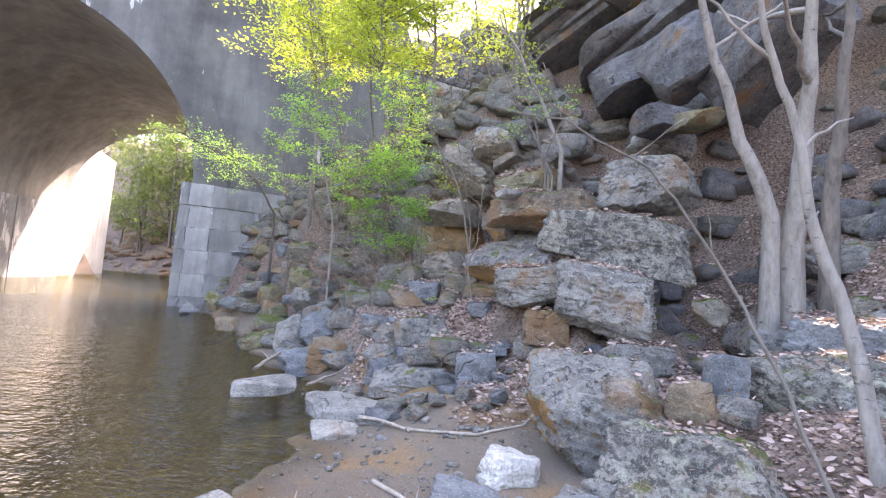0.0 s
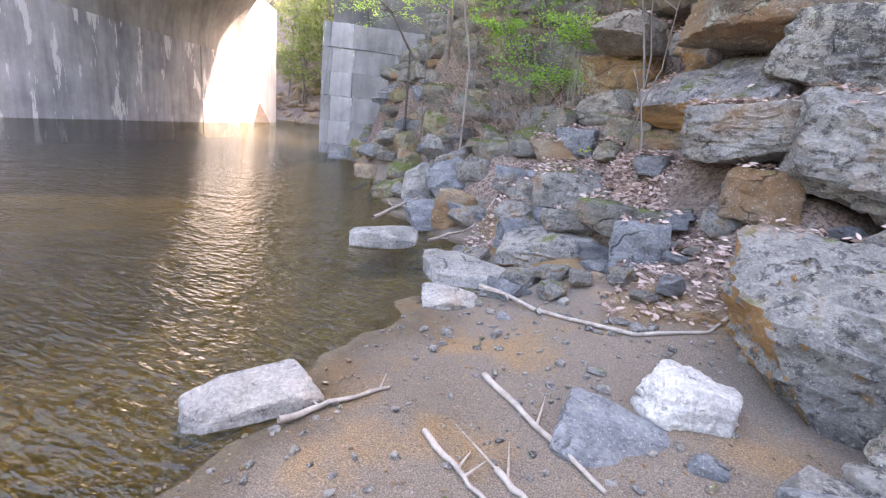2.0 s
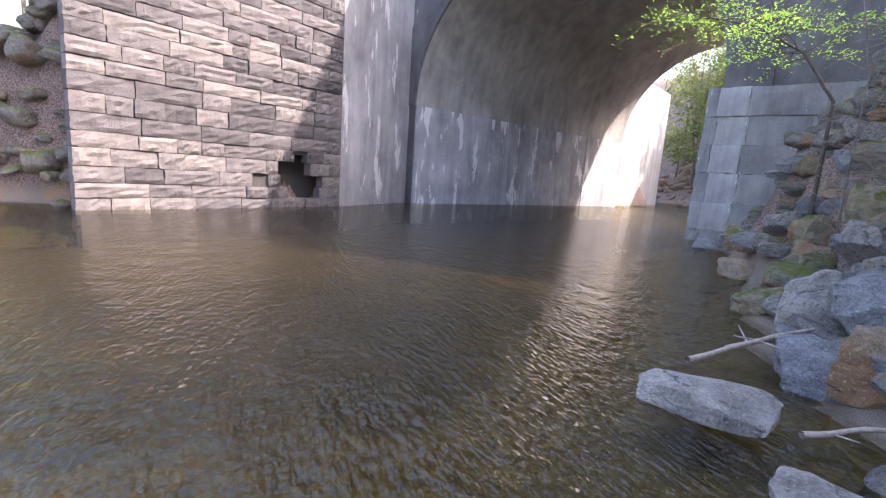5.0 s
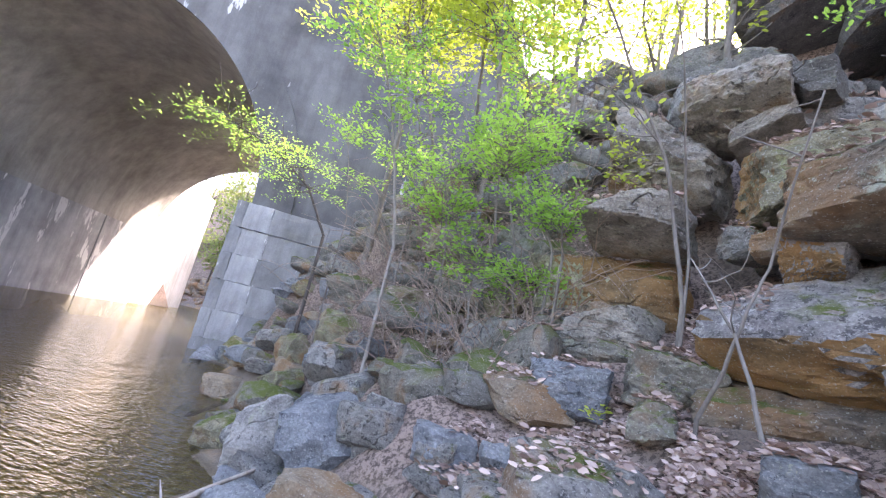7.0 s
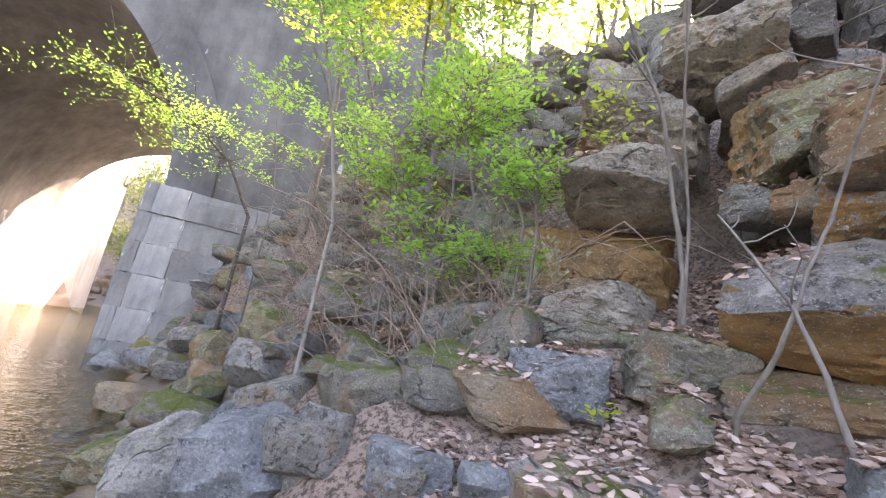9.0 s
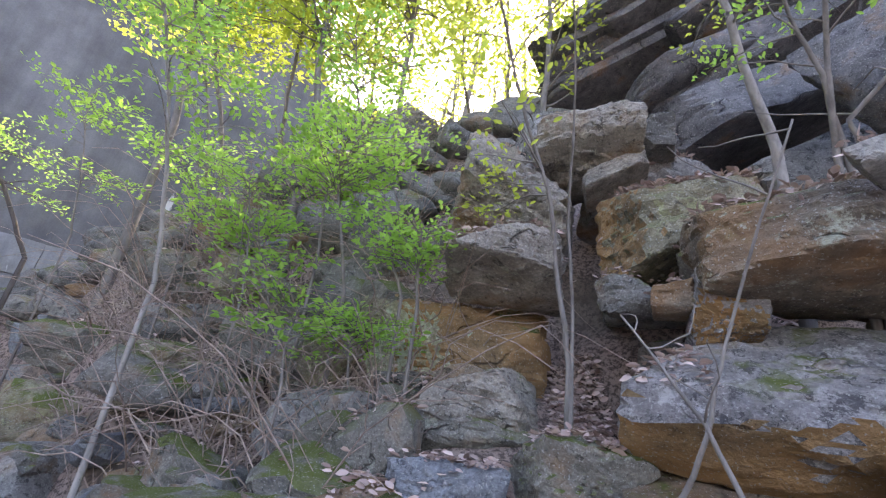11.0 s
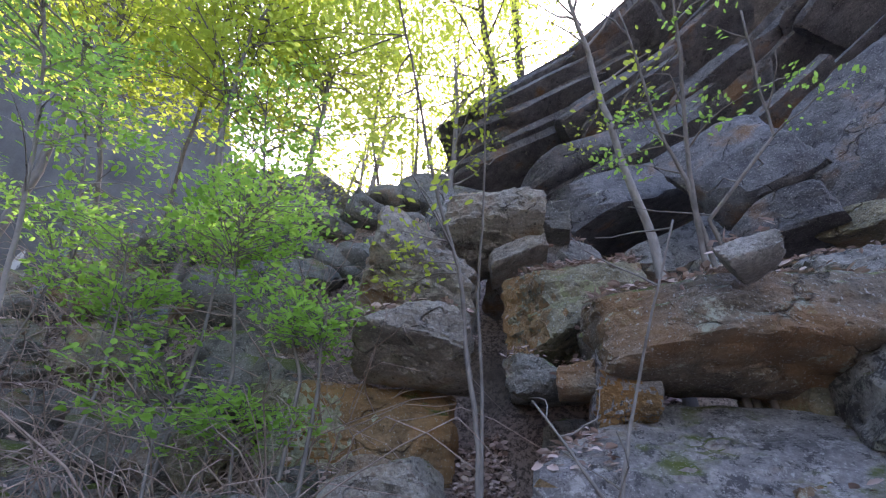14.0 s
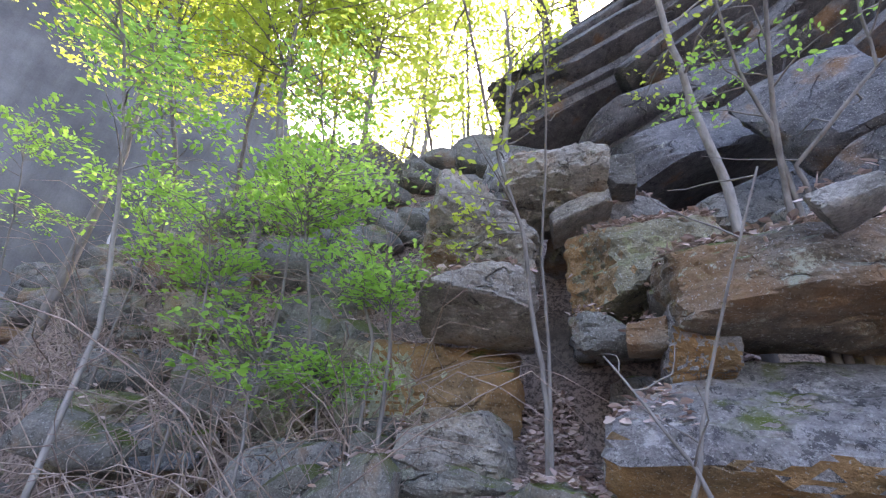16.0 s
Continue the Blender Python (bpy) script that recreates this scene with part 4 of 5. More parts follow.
rock("stone", -1.11, 10.60, 0.99, (0.44, 0.34, 0.43), 7, MOSSY, "mossy stone by the water", 181, 4, (0, 2), "boulders of the bank")
rock("stone", 0.33, 9.28, 1.27, (0.30, 0.23, 0.23), -17, MOSSY, "mossy stone in the leaves", 183, 3, (1, -1), "boulders of the bank")
rock("stone", 0.46, 8.80, 1.04, (0.17, 0.13, 0.12), -22, MOSSY, "small mossy stone among leaves", 184, 3, (-5, 4), "boulders of the bank")
rock("stone", -3.76, 13.04, 1.69, (0.83, 0.64, 0.57), 25, TAN, "brown block in the rubble slope", 185, 4, (2, -4), "boulders of the bank", boxy=True)
rock("stone", -1.29, 11.18, 1.73, (0.58, 0.50, 0.71), 8, OLIVE, "mossy brown rock under dry grass", 186, 4, (-4, 1), "boulders of the bank")
rock("boulder", 3.50, 12.77, 8.70, (2.47, 1.75, 0.74), -40, CLIFF, "layered grey rock of the cliff", 190, 4, (0, -22), "layered rocks of the cliff", boxy=True)
rock("boulder", 4.11, 12.45, 9.82, (2.99, 2.12, 0.43), -45, CLIFF, "layered grey rock of the cliff", 191, 4, (0, -22), "layered rocks of the cliff", boxy=True)
rock("boulder", 4.86, 11.84, 10.87, (3.38, 2.39, 0.46), -51, CLIFF, "layered grey rock of the cliff", 192, 4, (0, -22), "layered rocks of the cliff", boxy=True)
rock("boulder", 5.80, 11.22, 11.99, (4.09, 2.90, 0.50), -58, CLIFF, "layered grey rock of the cliff", 193, 4, (0, -22), "layered rocks of the cliff", boxy=True)
rock("boulder", 7.03, 10.30, 12.97, (4.74, 3.36, 0.58), -67, CLIFF, "layered grey rock of the cliff", 194, 4, (0, -22), "layered rocks of the cliff", boxy=True)
rock("boulder", 8.47, 9.17, 14.19, (5.46, 3.86, 0.72), -77, CLIFF, "layered grey rock of the cliff", 195, 4, (0, -22), "layered rocks of the cliff", boxy=True)
rock("boulder", 4.29, 11.36, 7.31, (2.72, 1.71, 0.51), -53, CLIFF, "layered grey rock of the cliff", 196, 4, (0, -22), "layered rocks of the cliff", boxy=True)
rock("boulder", 5.14, 10.42, 8.23, (2.37, 1.68, 0.39), -62, CLIFF, "layered grey rock of the cliff", 197, 4, (0, -22), "layered rocks of the cliff", boxy=True)
rock("boulder", 6.52, 9.32, 8.82, (3.37, 2.39, 0.42), -74, CLIFF, "layered grey rock of the cliff", 198, 4, (0, -22), "layered rocks of the cliff", boxy=True)
rock("boulder", 7.19, 8.67, 9.92, (3.65, 2.59, 0.41), -79, CLIFF, "layered grey rock of the cliff", 199, 4, (0, -22), "layered rocks of the cliff", boxy=True)
rock("boulder", 8.05, 7.78, 10.89, (3.85, 2.72, 0.53), -86, CLIFF, "layered grey rock of the cliff", 200, 4, (0, -22), "layered rocks of the cliff", boxy=True)
rock("boulder", 7.49, 7.95, 7.96, (3.12, 2.21, 0.80), -86, CLIFF, "layered grey rock of the cliff", 201, 4, (0, -22), "layered rocks of the cliff", boxy=True)
rock("boulder", 4.24, 11.90, 7.65, (3.89, 2.75, 0.53), -20, CLIFF, "dark overhanging cliff slab", 202, 4, (0, -22), "layered rocks of the cliff", boxy=True)
rock("boulder", 3.98, 11.25, 6.36, (2.69, 1.90, 0.66), -20, CLIFF, "grey ledge of the cliff", 203, 4, (0, -22), "layered rocks of the cliff", boxy=True)
rock("boulder", 4.68, 10.90, 5.51, (2.12, 1.50, 0.70), -25, GREY, "grey ledge of the cliff", 204, 4, (0, -22), "layered rocks of the cliff", boxy=True)
rock("boulder", 10.23, 13.30, 9.72, (5.15, 3.64, 1.27), -39, CLIFF, "cliff slab behind the trees", 205, 4, (0, -22), "layered rocks of the cliff", boxy=True)
rock("boulder", 10.47, 11.98, 7.60, (3.38, 2.39, 1.39), -44, CLIFF, "cliff slab behind the trees", 206, 4, (0, -22), "layered rocks of the cliff", boxy=True)
rock("boulder", 9.65, 10.95, 6.06, (2.55, 2.21, 1.45), -44, CLIFF, "rock on the wooded slope", 207, 5, (0, 2), "boulders of the bank")
rock("boulder", 3.32, 10.69, 9.37, (1.23, 0.78, 0.10), -49, CLIFF, "thin dark ledge of the layered cliff", 208, 4, (0, -22), "layered rocks of the cliff", boxy=True)
rock("boulder", 4.63, 10.80, 7.80, (2.18, 1.37, 0.12), -58, CLIFF, "thin dark ledge of the layered cliff", 209, 4, (0, -22), "layered rocks of the cliff", boxy=True)
rock("boulder", 4.68, 9.20, 9.58, (1.06, 0.67, 0.12), -68, CLIFF, "thin dark ledge of the layered cliff", 210, 4, (0, -22), "layered rocks of the cliff", boxy=True)
rock("boulder", 6.42, 8.64, 7.53, (1.87, 1.17, 0.10), -79, CLIFF, "thin dark ledge of the layered cliff", 211, 4, (0, -22), "layered rocks of the cliff", boxy=True)
rock("boulder", 4.04, 10.90, 8.53, (2.41, 1.52, 0.21), -53, CLIFF, "thin dark ledge of the layered cliff", 212, 4, (0, -22), "layered rocks of the cliff", boxy=True)
rock("boulder", 2.89, 12.12, 8.20, (1.93, 1.21, 0.13), -39, CLIFF, "thin dark ledge of the layered cliff", 213, 4, (0, -22), "layered rocks of the cliff", boxy=True)
rock("boulder", 4.19, 9.13, 10.15, (2.28, 1.43, 0.15), -65, CLIFF, "thin dark ledge of the layered cliff", 214, 4, (0, -22), "layered rocks of the cliff", boxy=True)
rock("boulder", 4.24, 11.34, 7.94, (2.48, 1.56, 0.20), -52, CLIFF, "thin dark ledge of the layered cliff", 215, 4, (0, -22), "layered rocks of the cliff", boxy=True)
rock("boulder", 4.61, 9.51, 9.17, (1.58, 0.99, 0.11), -65, CLIFF, "thin dark ledge of the layered cliff", 216, 4, (0, -22), "layered rocks of the cliff", boxy=True)
rock("boulder", 4.14, 11.15, 8.09, (1.04, 0.65, 0.31), -53, CLIFF, "thin dark ledge of the layered cliff", 217, 4, (0, -22), "layered rocks of the cliff", boxy=True)
rock("boulder", 3.79, 10.91, 8.63, (1.55, 0.97, 0.26), -51, CLIFF, "thin dark ledge of the layered cliff", 218, 4, (0, -22), "layered rocks of the cliff", boxy=True)
rock("boulder", 3.46, 11.41, 8.89, (2.15, 1.35, 0.14), -46, CLIFF, "thin dark ledge of the layered cliff", 219, 4, (0, -22), "layered rocks of the cliff", boxy=True)
rock("boulder", 4.38, 10.84, 8.33, (1.90, 1.20, 0.21), -56, CLIFF, "thin dark ledge of the layered cliff", 220, 4, (0, -22), "layered rocks of the cliff", boxy=True)
rock("boulder", 2.88, 11.80, 9.19, (2.45, 1.54, 0.19), -40, CLIFF, "thin dark ledge of the layered cliff", 221, 4, (0, -22), "layered rocks of the cliff", boxy=True)
rock("boulder", 3.57, 11.03, 9.11, (1.80, 1.14, 0.11), -49, CLIFF, "thin dark ledge of the layered cliff", 222, 4, (0, -22), "layered rocks of the cliff", boxy=True)
rock("boulder", 5.71, 9.50, 7.57, (1.91, 1.20, 0.19), -71, CLIFF, "thin dark ledge of the layered cliff", 223, 4, (0, -22), "layered rocks of the cliff", boxy=True)
rock("boulder", 2.43, 12.36, 8.38, (2.44, 1.54, 0.16), -35, CLIFF, "thin dark ledge of the layered cliff", 224, 4, (0, -22), "layered rocks of the cliff", boxy=True)
rock("boulder", 6.15, 8.29, 7.84, (1.15, 0.72, 0.10), -81, CLIFF, "thin dark ledge of the layered cliff", 225, 4, (0, -22), "layered rocks of the cliff", boxy=True)
rock("boulder", 4.32, 9.48, 10.22, (2.54, 1.60, 0.13), -63, CLIFF, "thin dark ledge of the layered cliff", 226, 4, (0, -22), "layered rocks of the cliff", boxy=True)
rock("boulder", 2.45, 12.52, 8.82, (2.55, 1.61, 0.16), -34, CLIFF, "thin dark ledge of the layered cliff", 227, 4, (0, -22), "layered rocks of the cliff", boxy=True)
rock("boulder", 3.45, 10.25, 9.43, (1.64, 1.03, 0.12), -53, CLIFF, "thin dark ledge of the layered cliff", 228, 4, (0, -22), "layered rocks of the cliff", boxy=True)
rock("boulder", 2.67, 12.10, 9.01, (2.32, 1.46, 0.13), -37, CLIFF, "thin dark ledge of the layered cliff", 229, 4, (0, -22), "layered rocks of the cliff", boxy=True)
rock("boulder", 2.76, 12.57, 8.52, (2.93, 1.84, 0.13), -37, CLIFF, "thin dark ledge of the layered cliff", 230, 4, (0, -22), "layered rocks of the cliff", boxy=True)
rock("boulder", 5.24, 10.11, 8.33, (2.49, 1.57, 0.15), -64, CLIFF, "thin dark ledge of the layered cliff", 231, 4, (0, -22), "layered rocks of the cliff", boxy=True)
rock("boulder", 3.66, 11.11, 8.99, (1.75, 1.10, 0.13), -49, CLIFF, "thin dark ledge of the layered cliff", 232, 4, (0, -22), "layered rocks of the cliff", boxy=True)
rock("boulder", 6.22, 8.74, 7.49, (0.81, 0.51, 0.13), -78, CLIFF, "thin dark ledge of the layered cliff", 233, 4, (0, -22), "layered rocks of the cliff", boxy=True)
rock("boulder", 3.60, 10.92, 9.49, (2.55, 1.60, 0.12), -50, CLIFF, "thin dark ledge of the layered cliff", 234, 4, (0, -22), "layered rocks of the cliff", boxy=True)
rock("boulder", 2.91, 12.69, 7.95, (2.87, 1.80, 0.16), -37, CLIFF, "thin dark ledge of the layered cliff", 235, 4, (0, -22), "layered rocks of the cliff", boxy=True)
rock("boulder", 6.22, 8.50, 7.96, (1.81, 1.14, 0.12), -80, CLIFF, "thin dark ledge of the layered cliff", 236, 4, (0, -22), "layered rocks of the cliff", boxy=True)
rock("boulder", 2.81, 11.83, 8.78, (2.63, 1.66, 0.22), -40, CLIFF, "thin dark ledge of the layered cliff", 237, 4, (0, -22), "layered rocks of the cliff", boxy=True)
rock("boulder", 4.11, 10.74, 8.40, (2.01, 1.26, 0.19), -55, CLIFF, "thin dark ledge of the layered cliff", 238, 4, (0, -22), "layered rocks of the cliff", boxy=True)
rock("boulder", 4.85, 9.78, 8.37, (1.29, 0.81, 0.26), -65, CLIFF, "thin dark ledge of the layered cliff", 239, 4, (0, -22), "layered rocks of the cliff", boxy=True)
rock("boulder", 5.97, 7.62, 9.13, (2.05, 1.29, 0.14), -85, CLIFF, "thin dark ledge of the layered cliff", 240, 4, (0, -22), "layered rocks of the cliff", boxy=True)
rock("boulder", 2.94, 12.82, 8.10, (2.90, 1.82, 0.19), -37, CLIFF, "thin dark ledge of the layered cliff", 241, 4, (0, -22), "layered rocks of the cliff", boxy=True)
rock("boulder", 2.62, 12.03, 8.70, (2.07, 1.30, 0.20), -38, CLIFF, "thin dark ledge of the layered cliff", 242, 4, (0, -22), "layered rocks of the cliff", boxy=True)
rock("boulder", 6.40, 7.95, 9.30, (2.14, 1.35, 0.08), -83, CLIFF, "thin dark ledge of the layered cliff", 243, 4, (0, -22), "layered rocks of the cliff", boxy=True)
rock("boulder", 5.78, 7.89, 9.24, (1.88, 1.18, 0.17), -82, CLIFF, "thin dark ledge of the layered cliff", 244, 4, (0, -22), "layered rocks of the cliff", boxy=True)
rock("boulder", 5.41, 10.19, 7.99, (2.00, 1.26, 0.13), -65, CLIFF, "thin dark ledge of the layered cliff", 245, 4, (0, -22), "layered rocks of the cliff", boxy=True)
rock("boulder", 6.36, 8.70, 7.76, (1.54, 0.97, 0.08), -79, CLIFF, "thin dark ledge of the layered cliff", 246, 4, (0, -22), "layered rocks of the cliff", boxy=True)
rock("boulder", 2.69, 12.58, 8.29, (2.65, 1.67, 0.19), -36, CLIFF, "thin dark ledge of the layered cliff", 247, 4, (0, -22), "layered rocks of the cliff", boxy=True)
rock("boulder", 3.03, 11.58, 8.62, (1.92, 1.21, 0.11), -43, CLIFF, "thin dark ledge of the layered cliff", 248, 4, (0, -22), "layered rocks of the cliff", boxy=True)
rock("boulder", 6.42, 9.02, 7.84, (1.63, 1.03, 0.13), -77, CLIFF, "thin dark ledge of the layered cliff", 249, 4, (0, -22), "layered rocks of the cliff", boxy=True)
rock("boulder", 5.79, 8.45, 9.13, (1.56, 0.98, 0.19), -78, CLIFF, "thin dark ledge of the layered cliff", 250, 4, (0, -22), "layered rocks of the cliff", boxy=True)
rock("boulder", 2.81, 11.80, 8.99, (2.64, 1.66, 0.17), -40, CLIFF, "thin dark ledge of the layered cliff", 251, 4, (0, -22), "layered rocks of the cliff", boxy=True)
# ---- rubble slope, litter and brush ----
STONES = [rock_data("stone", (1, (0.8, 0.65, 0.95)[k % 3], (0.62, 0.4, 0.8, 0.5)[k % 4]), 700 + k, m, 3) for k, m in enumerate((GREY, DARK, MOSSY, GREY, BLUE, TAN, OLIVE, DARK, GREY, BLUE))]
rnd = np.random.RandomState(21)


def stone_pose(x, y, s, sink):
    return pose(x, y, gz(x, y) + s * 0.62 * (0.5 - sink), rnd.uniform(-18, 18), rnd.uniform(-18, 18), rnd.uniform(0, 360)) @ Matrix.Diagonal((s, s * rnd.uniform(0.7, 1.1), s * rnd.uniform(0.6, 1.1), 1))


def scatter(n, spot, low, high, label, group, sink=0.2, kinds=None):
    for _ in range(n):
        x, y = spot()
        ob = new("stone", STONES[rnd.choice(kinds) if kinds else rnd.randint(len(STONES))])
        ob.matrix_world = stone_pose(x, y, rnd.uniform(low, high), sink)
        tagged(ob, label, "rock", group)


def heap(name, n, spot, low, high, mat, label, sink=0.25):
    """Stones past counting, joined."""
    vs, fs = [], []
    shapes = []
    for me in STONES:
        co = np.empty(len(me.vertices) * 3)
        me.vertices.foreach_get("co", co)
        shapes.append((co.reshape(-1, 3), np.array([p.vertices[:] for p in me.polygons])))
    total = 0
    for _ in range(n):
        x, y = spot()
        m = np.array(stone_pose(x, y, rnd.uniform(low, high), sink))
        co, tri = shapes[rnd.randint(len(shapes))]
        vs.append(co @ m[:3, :3].T + m[:3, 3])
        fs.append(tri + total)
        total += len(co)
    ob = mesh_ob(name, np.concatenate(vs), np.concatenate(fs), mat, None, True)
    return tagged(ob, label, "rocks", kind="stuff")


def along(a, b, wide):
    def spot():
        t, w = rnd.uniform(), rnd.uniform(0, wide)
        dx, dy = b[0] - a[0], b[1] - a[1]
        n = math.hypot(dx, dy)
        return a[0] + dx * t + dy / n * w, a[1] + dy * t - dx / n * w
    return spot


scatter(105, along((-3.4, 9.4), (-9.4, 15.4), 3.4), 0.35, 0.8, "angular stone of the rubble slope", "rubble slope stones", 0.25)
scatter(45, along((-1.0, 6.6), (-4.2, 10.6), 1.4), 0.22, 0.55, "grey stone at the waterline", "shore stones", 0.2, [0, 3, 4, 8, 9])
scatter(35, along((-0.5, 6.0), (-0.5, 7.6), 2.0), 0.1, 0.34, "blue-grey stone of the shore", "shore stones", 0.2, [0, 3, 4, 8, 9])
heap("pebbles", 900, along((-0.9, 2.6), (-0.8, 6.4), 2.6), 0.008, 0.022, TAN, "fine brown and grey gravel lying on the sand", 0.3)
heap("pebbles", 420, along((-1.0, 1.6), (-0.9, 6.2), 2.4), 0.012, 0.05, GREY, "small grey pebbles lying on the sand", 0.3)
heap("pebbles", 70, along((-0.9, 5.0), (-0.7, 7.0), 1.8), 0.02, 0.10, GREY, "small blue-grey stones of the shore", 0.3)
scatter(70, along((-1.0, 8.9), (-3.8, 11.6), 2.4), 0.25, 0.75, "mossy stone among brush and dead leaves", "bank stones", 0.3, [2, 6, 0, 5, 7, 2])
scatter(25, along((1.8, 2.5), (1.9, 7.0), 3.0), 0.12, 0.4, "grey stone half buried in leaves", "bank stones", 0.3)
heap("rubble", 260, along((1.6, 11.2), (-2.6, 10.8), 6.0), 0.3, 0.9, DARK, "dark angular rubble of the upper slope")
heap("rubble", 160, along((-3.5, 13.0), (-8.0, 16.0), 4.5), 0.4, 1.0, DARK, "dark angular rubble below the bridge wall")
heap("rubble", 60, along((2.5, 8.0), (3.0, 13.0), 5.0), 0.3, 0.8, CLIFF, "angular rubble below the cliff", 0.3)
heap("rubble", 70, along((1.2, 9.6), (1.5, 12.8), 2.6), 0.35, 0.95, GREY, "grey rubble between cliff and boulders", 0.25)
heap("rubble", 40, along((3.2, 5.0), (3.4, 9.0), 5.0), 0.25, 0.7, GREY, "stones of the wooded slope", 0.3)
heap("rubble", 120, along((-13.0, -12), (-13.2, -0.8), -2.5), 0.4, 1.0, MOSSY, "mossy rubble beside the retaining wall")
heap("rubble", 90, along((-13.6, -4.5), (-13.1, -0.5), -1.8), 0.3, 0.8, MOSSY, "mossy stones at the end of the retaining wall")
scatter(25, along((4.0, 6.5), (4.2, 12.0), 5.0), 0.3, 1.0, "grey rock of the wooded slope", "bank stones", 0.3, [0, 3, 7])
heap("rubble", 160, along((-24, 40.5), (-42, 43), 5.0), 0.6, 1.8, TAN, "brown boulders of the far bank")

leaves = ([], [])
spots = [(3000, along((1.2, 9.0), (1.4, 10.6), 1.6)), (2500, along((0.25, 8.9), (0.35, 10.2), 0.5)), (2500, along((-0.1, 8.6), (0.5, 8.9), 0.9)), (4000, along((0.1, 8.2), (0.4, 9.9), 1.3)), (11000, along((-1.3, 7.6), (-0.9, 10.2), 2.6)), (10000, along((0.5, 5.8), (0.4, 9.2), 4.2)), (12000, along((1.9, 3.2), (2.0, 7.4), 4.5)), (3000, along((-1.2, 9.3), (-4.2, 12.0), 2.4)), (4000, along((0.5, 9.5), (0.5, 13.0), 6.0)), (5000, along((3, 6), (3, 11), 6.0))]
bpy.context.view_layer.update()
deps = bpy.context.evaluated_depsgraph_get()
for n, spot in spots:
    where = np.array([spot() for _ in range(n)])
    high = ground_height(where[:, 0], where[:, 1])
    above = 0.6 if n == 2500 else 2.2
    for (x, y), h in zip(where, high):
        hit, place, normal, _, ob, _ = scene.ray_cast(deps, (x, y, h + above), (0, 0, -1), distance=3.0)
        if not hit or (ob != ground and (normal.z < 0.75 or rnd.uniform() > 0.4)):
            continue
        w = rnd.uniform(0, 2 * math.pi)
        leaf(leaves, place + Vector((0, 0, rnd.uniform(0.004, 0.045))), Vector((math.cos(w), math.sin(w), rnd.normal(0, 0.2))), normal + Vector((rnd.normal(0, 0.6), rnd.normal(0, 0.6), 0)), rnd.uniform(0.03, 0.08), rnd.uniform(0.35, 0.65))
litter = mesh_ob("leaf_litter", *leaves, DEAD_LEAF)
tagged(litter, "carpet of dry pinkish-brown oak and beech leaves", "dead leaves", kind="stuff")


# ---- trees ----
tree("young_beech", [(-2.63, 10.39, 2.50), (-2.72, 10.20, 3.18), (-2.79, 9.92, 3.78), (-2.86, 9.56, 4.29), (-2.93, 9.23, 4.64)], .018, "slender sapling with layered fresh green leaves", PALE_BARK, LEAF, 26, .8, .06, seed=1)
tree("young_maple", [(-1.22, 10.46, 2.68), (-1.44, 10.25, 3.51), (-1.44, 10.05, 3.95)], .014, "bushy sapling with bright green leaves", BARK, LEAF, 38, .75, .06, seed=2, density=56, droop=0.02)
tree("green_shrub", [(-0.66, 9.80, 2.50), (-0.71, 9.73, 2.78), (-0.72, 9.63, 3.03)], .012, "low bush with dense bright green leaves", BARK, LEAF, 30, .45, .055, seed=3)
tree("green_shrub", [(-1.44, 9.85, 1.81), (-1.49, 9.88, 2.13), (-1.45, 9.89, 2.39)], .01, "thin bush with yellow-green leaves", BARK, LEAF, 16, .6, .06, seed=4)
tree("bare_sapling", [(0.30, 9.36, 2.51), (0.19, 9.22, 3.14), (0.03, 8.82, 3.87), (-0.17, 8.46, 4.38)], .011, "bare pale sapling between boulders", BARK, None, 0, .5, .06, seed=5, limbs=3)
tree("young_birch", [(0.29, 9.38, 2.18), (0.15, 9.32, 2.84), (-0.07, 9.14, 3.47), (-0.43, 8.83, 4.10), (-0.85, 8.35, 4.69)], .017, "thin dark sapling leaning over the boulders", BARK, YELLOW_LEAF, 10, .9, .06, seed=6)
tree("bare_sapling", [(0.27, 8.58, 1.39), (0.35, 8.33, 1.81), (0.48, 8.31, 2.23), (0.53, 7.92, 3.04)], .012, "forked bare sapling growing from the leaves", BARK, None, 0, .5, .06, seed=7, limbs=3)
tree("bare_sapling", [(0.47, 8.16, 1.29), (0.35, 8.33, 1.86), (0.16, 8.58, 2.31)], .012, "thin bare stem beside the slabs", BARK, None, 0, .4, .06, seed=8, limbs=3)
tree("birch_tree", [(1.75, 9.05, 3.97), (1.38, 8.89, 4.66), (0.92, 8.59, 5.42), (0.57, 8.36, 5.92)], .036, "leaning pale birch on the upper ledge", PALE_BARK, YELLOW_LEAF, 5, 0.9, .05, seed=9)
tree("young_birch", [(1.50, 8.43, 3.35), (1.28, 8.30, 3.85), (1.07, 8.25, 4.18), (0.63, 7.99, 4.88)], .017, "slender grey tree of a clump", BARK, LEAF, 4, 0.6, .045, seed=10)
tree("young_birch", [(1.45, 8.45, 3.40), (1.27, 8.24, 3.99), (1.02, 7.92, 4.53), (0.84, 7.70, 4.98)], .018, "slender grey tree of a clump", BARK, LEAF, 4, 0.6, .045, seed=11)
tree("young_birch", [(1.55, 8.37, 3.33), (1.41, 8.32, 3.58), (1.59, 7.87, 4.01), (1.25, 7.60, 4.73)], .016, "slender grey tree of a clump", BARK, LEAF, 3, 0.6, .045, seed=12)
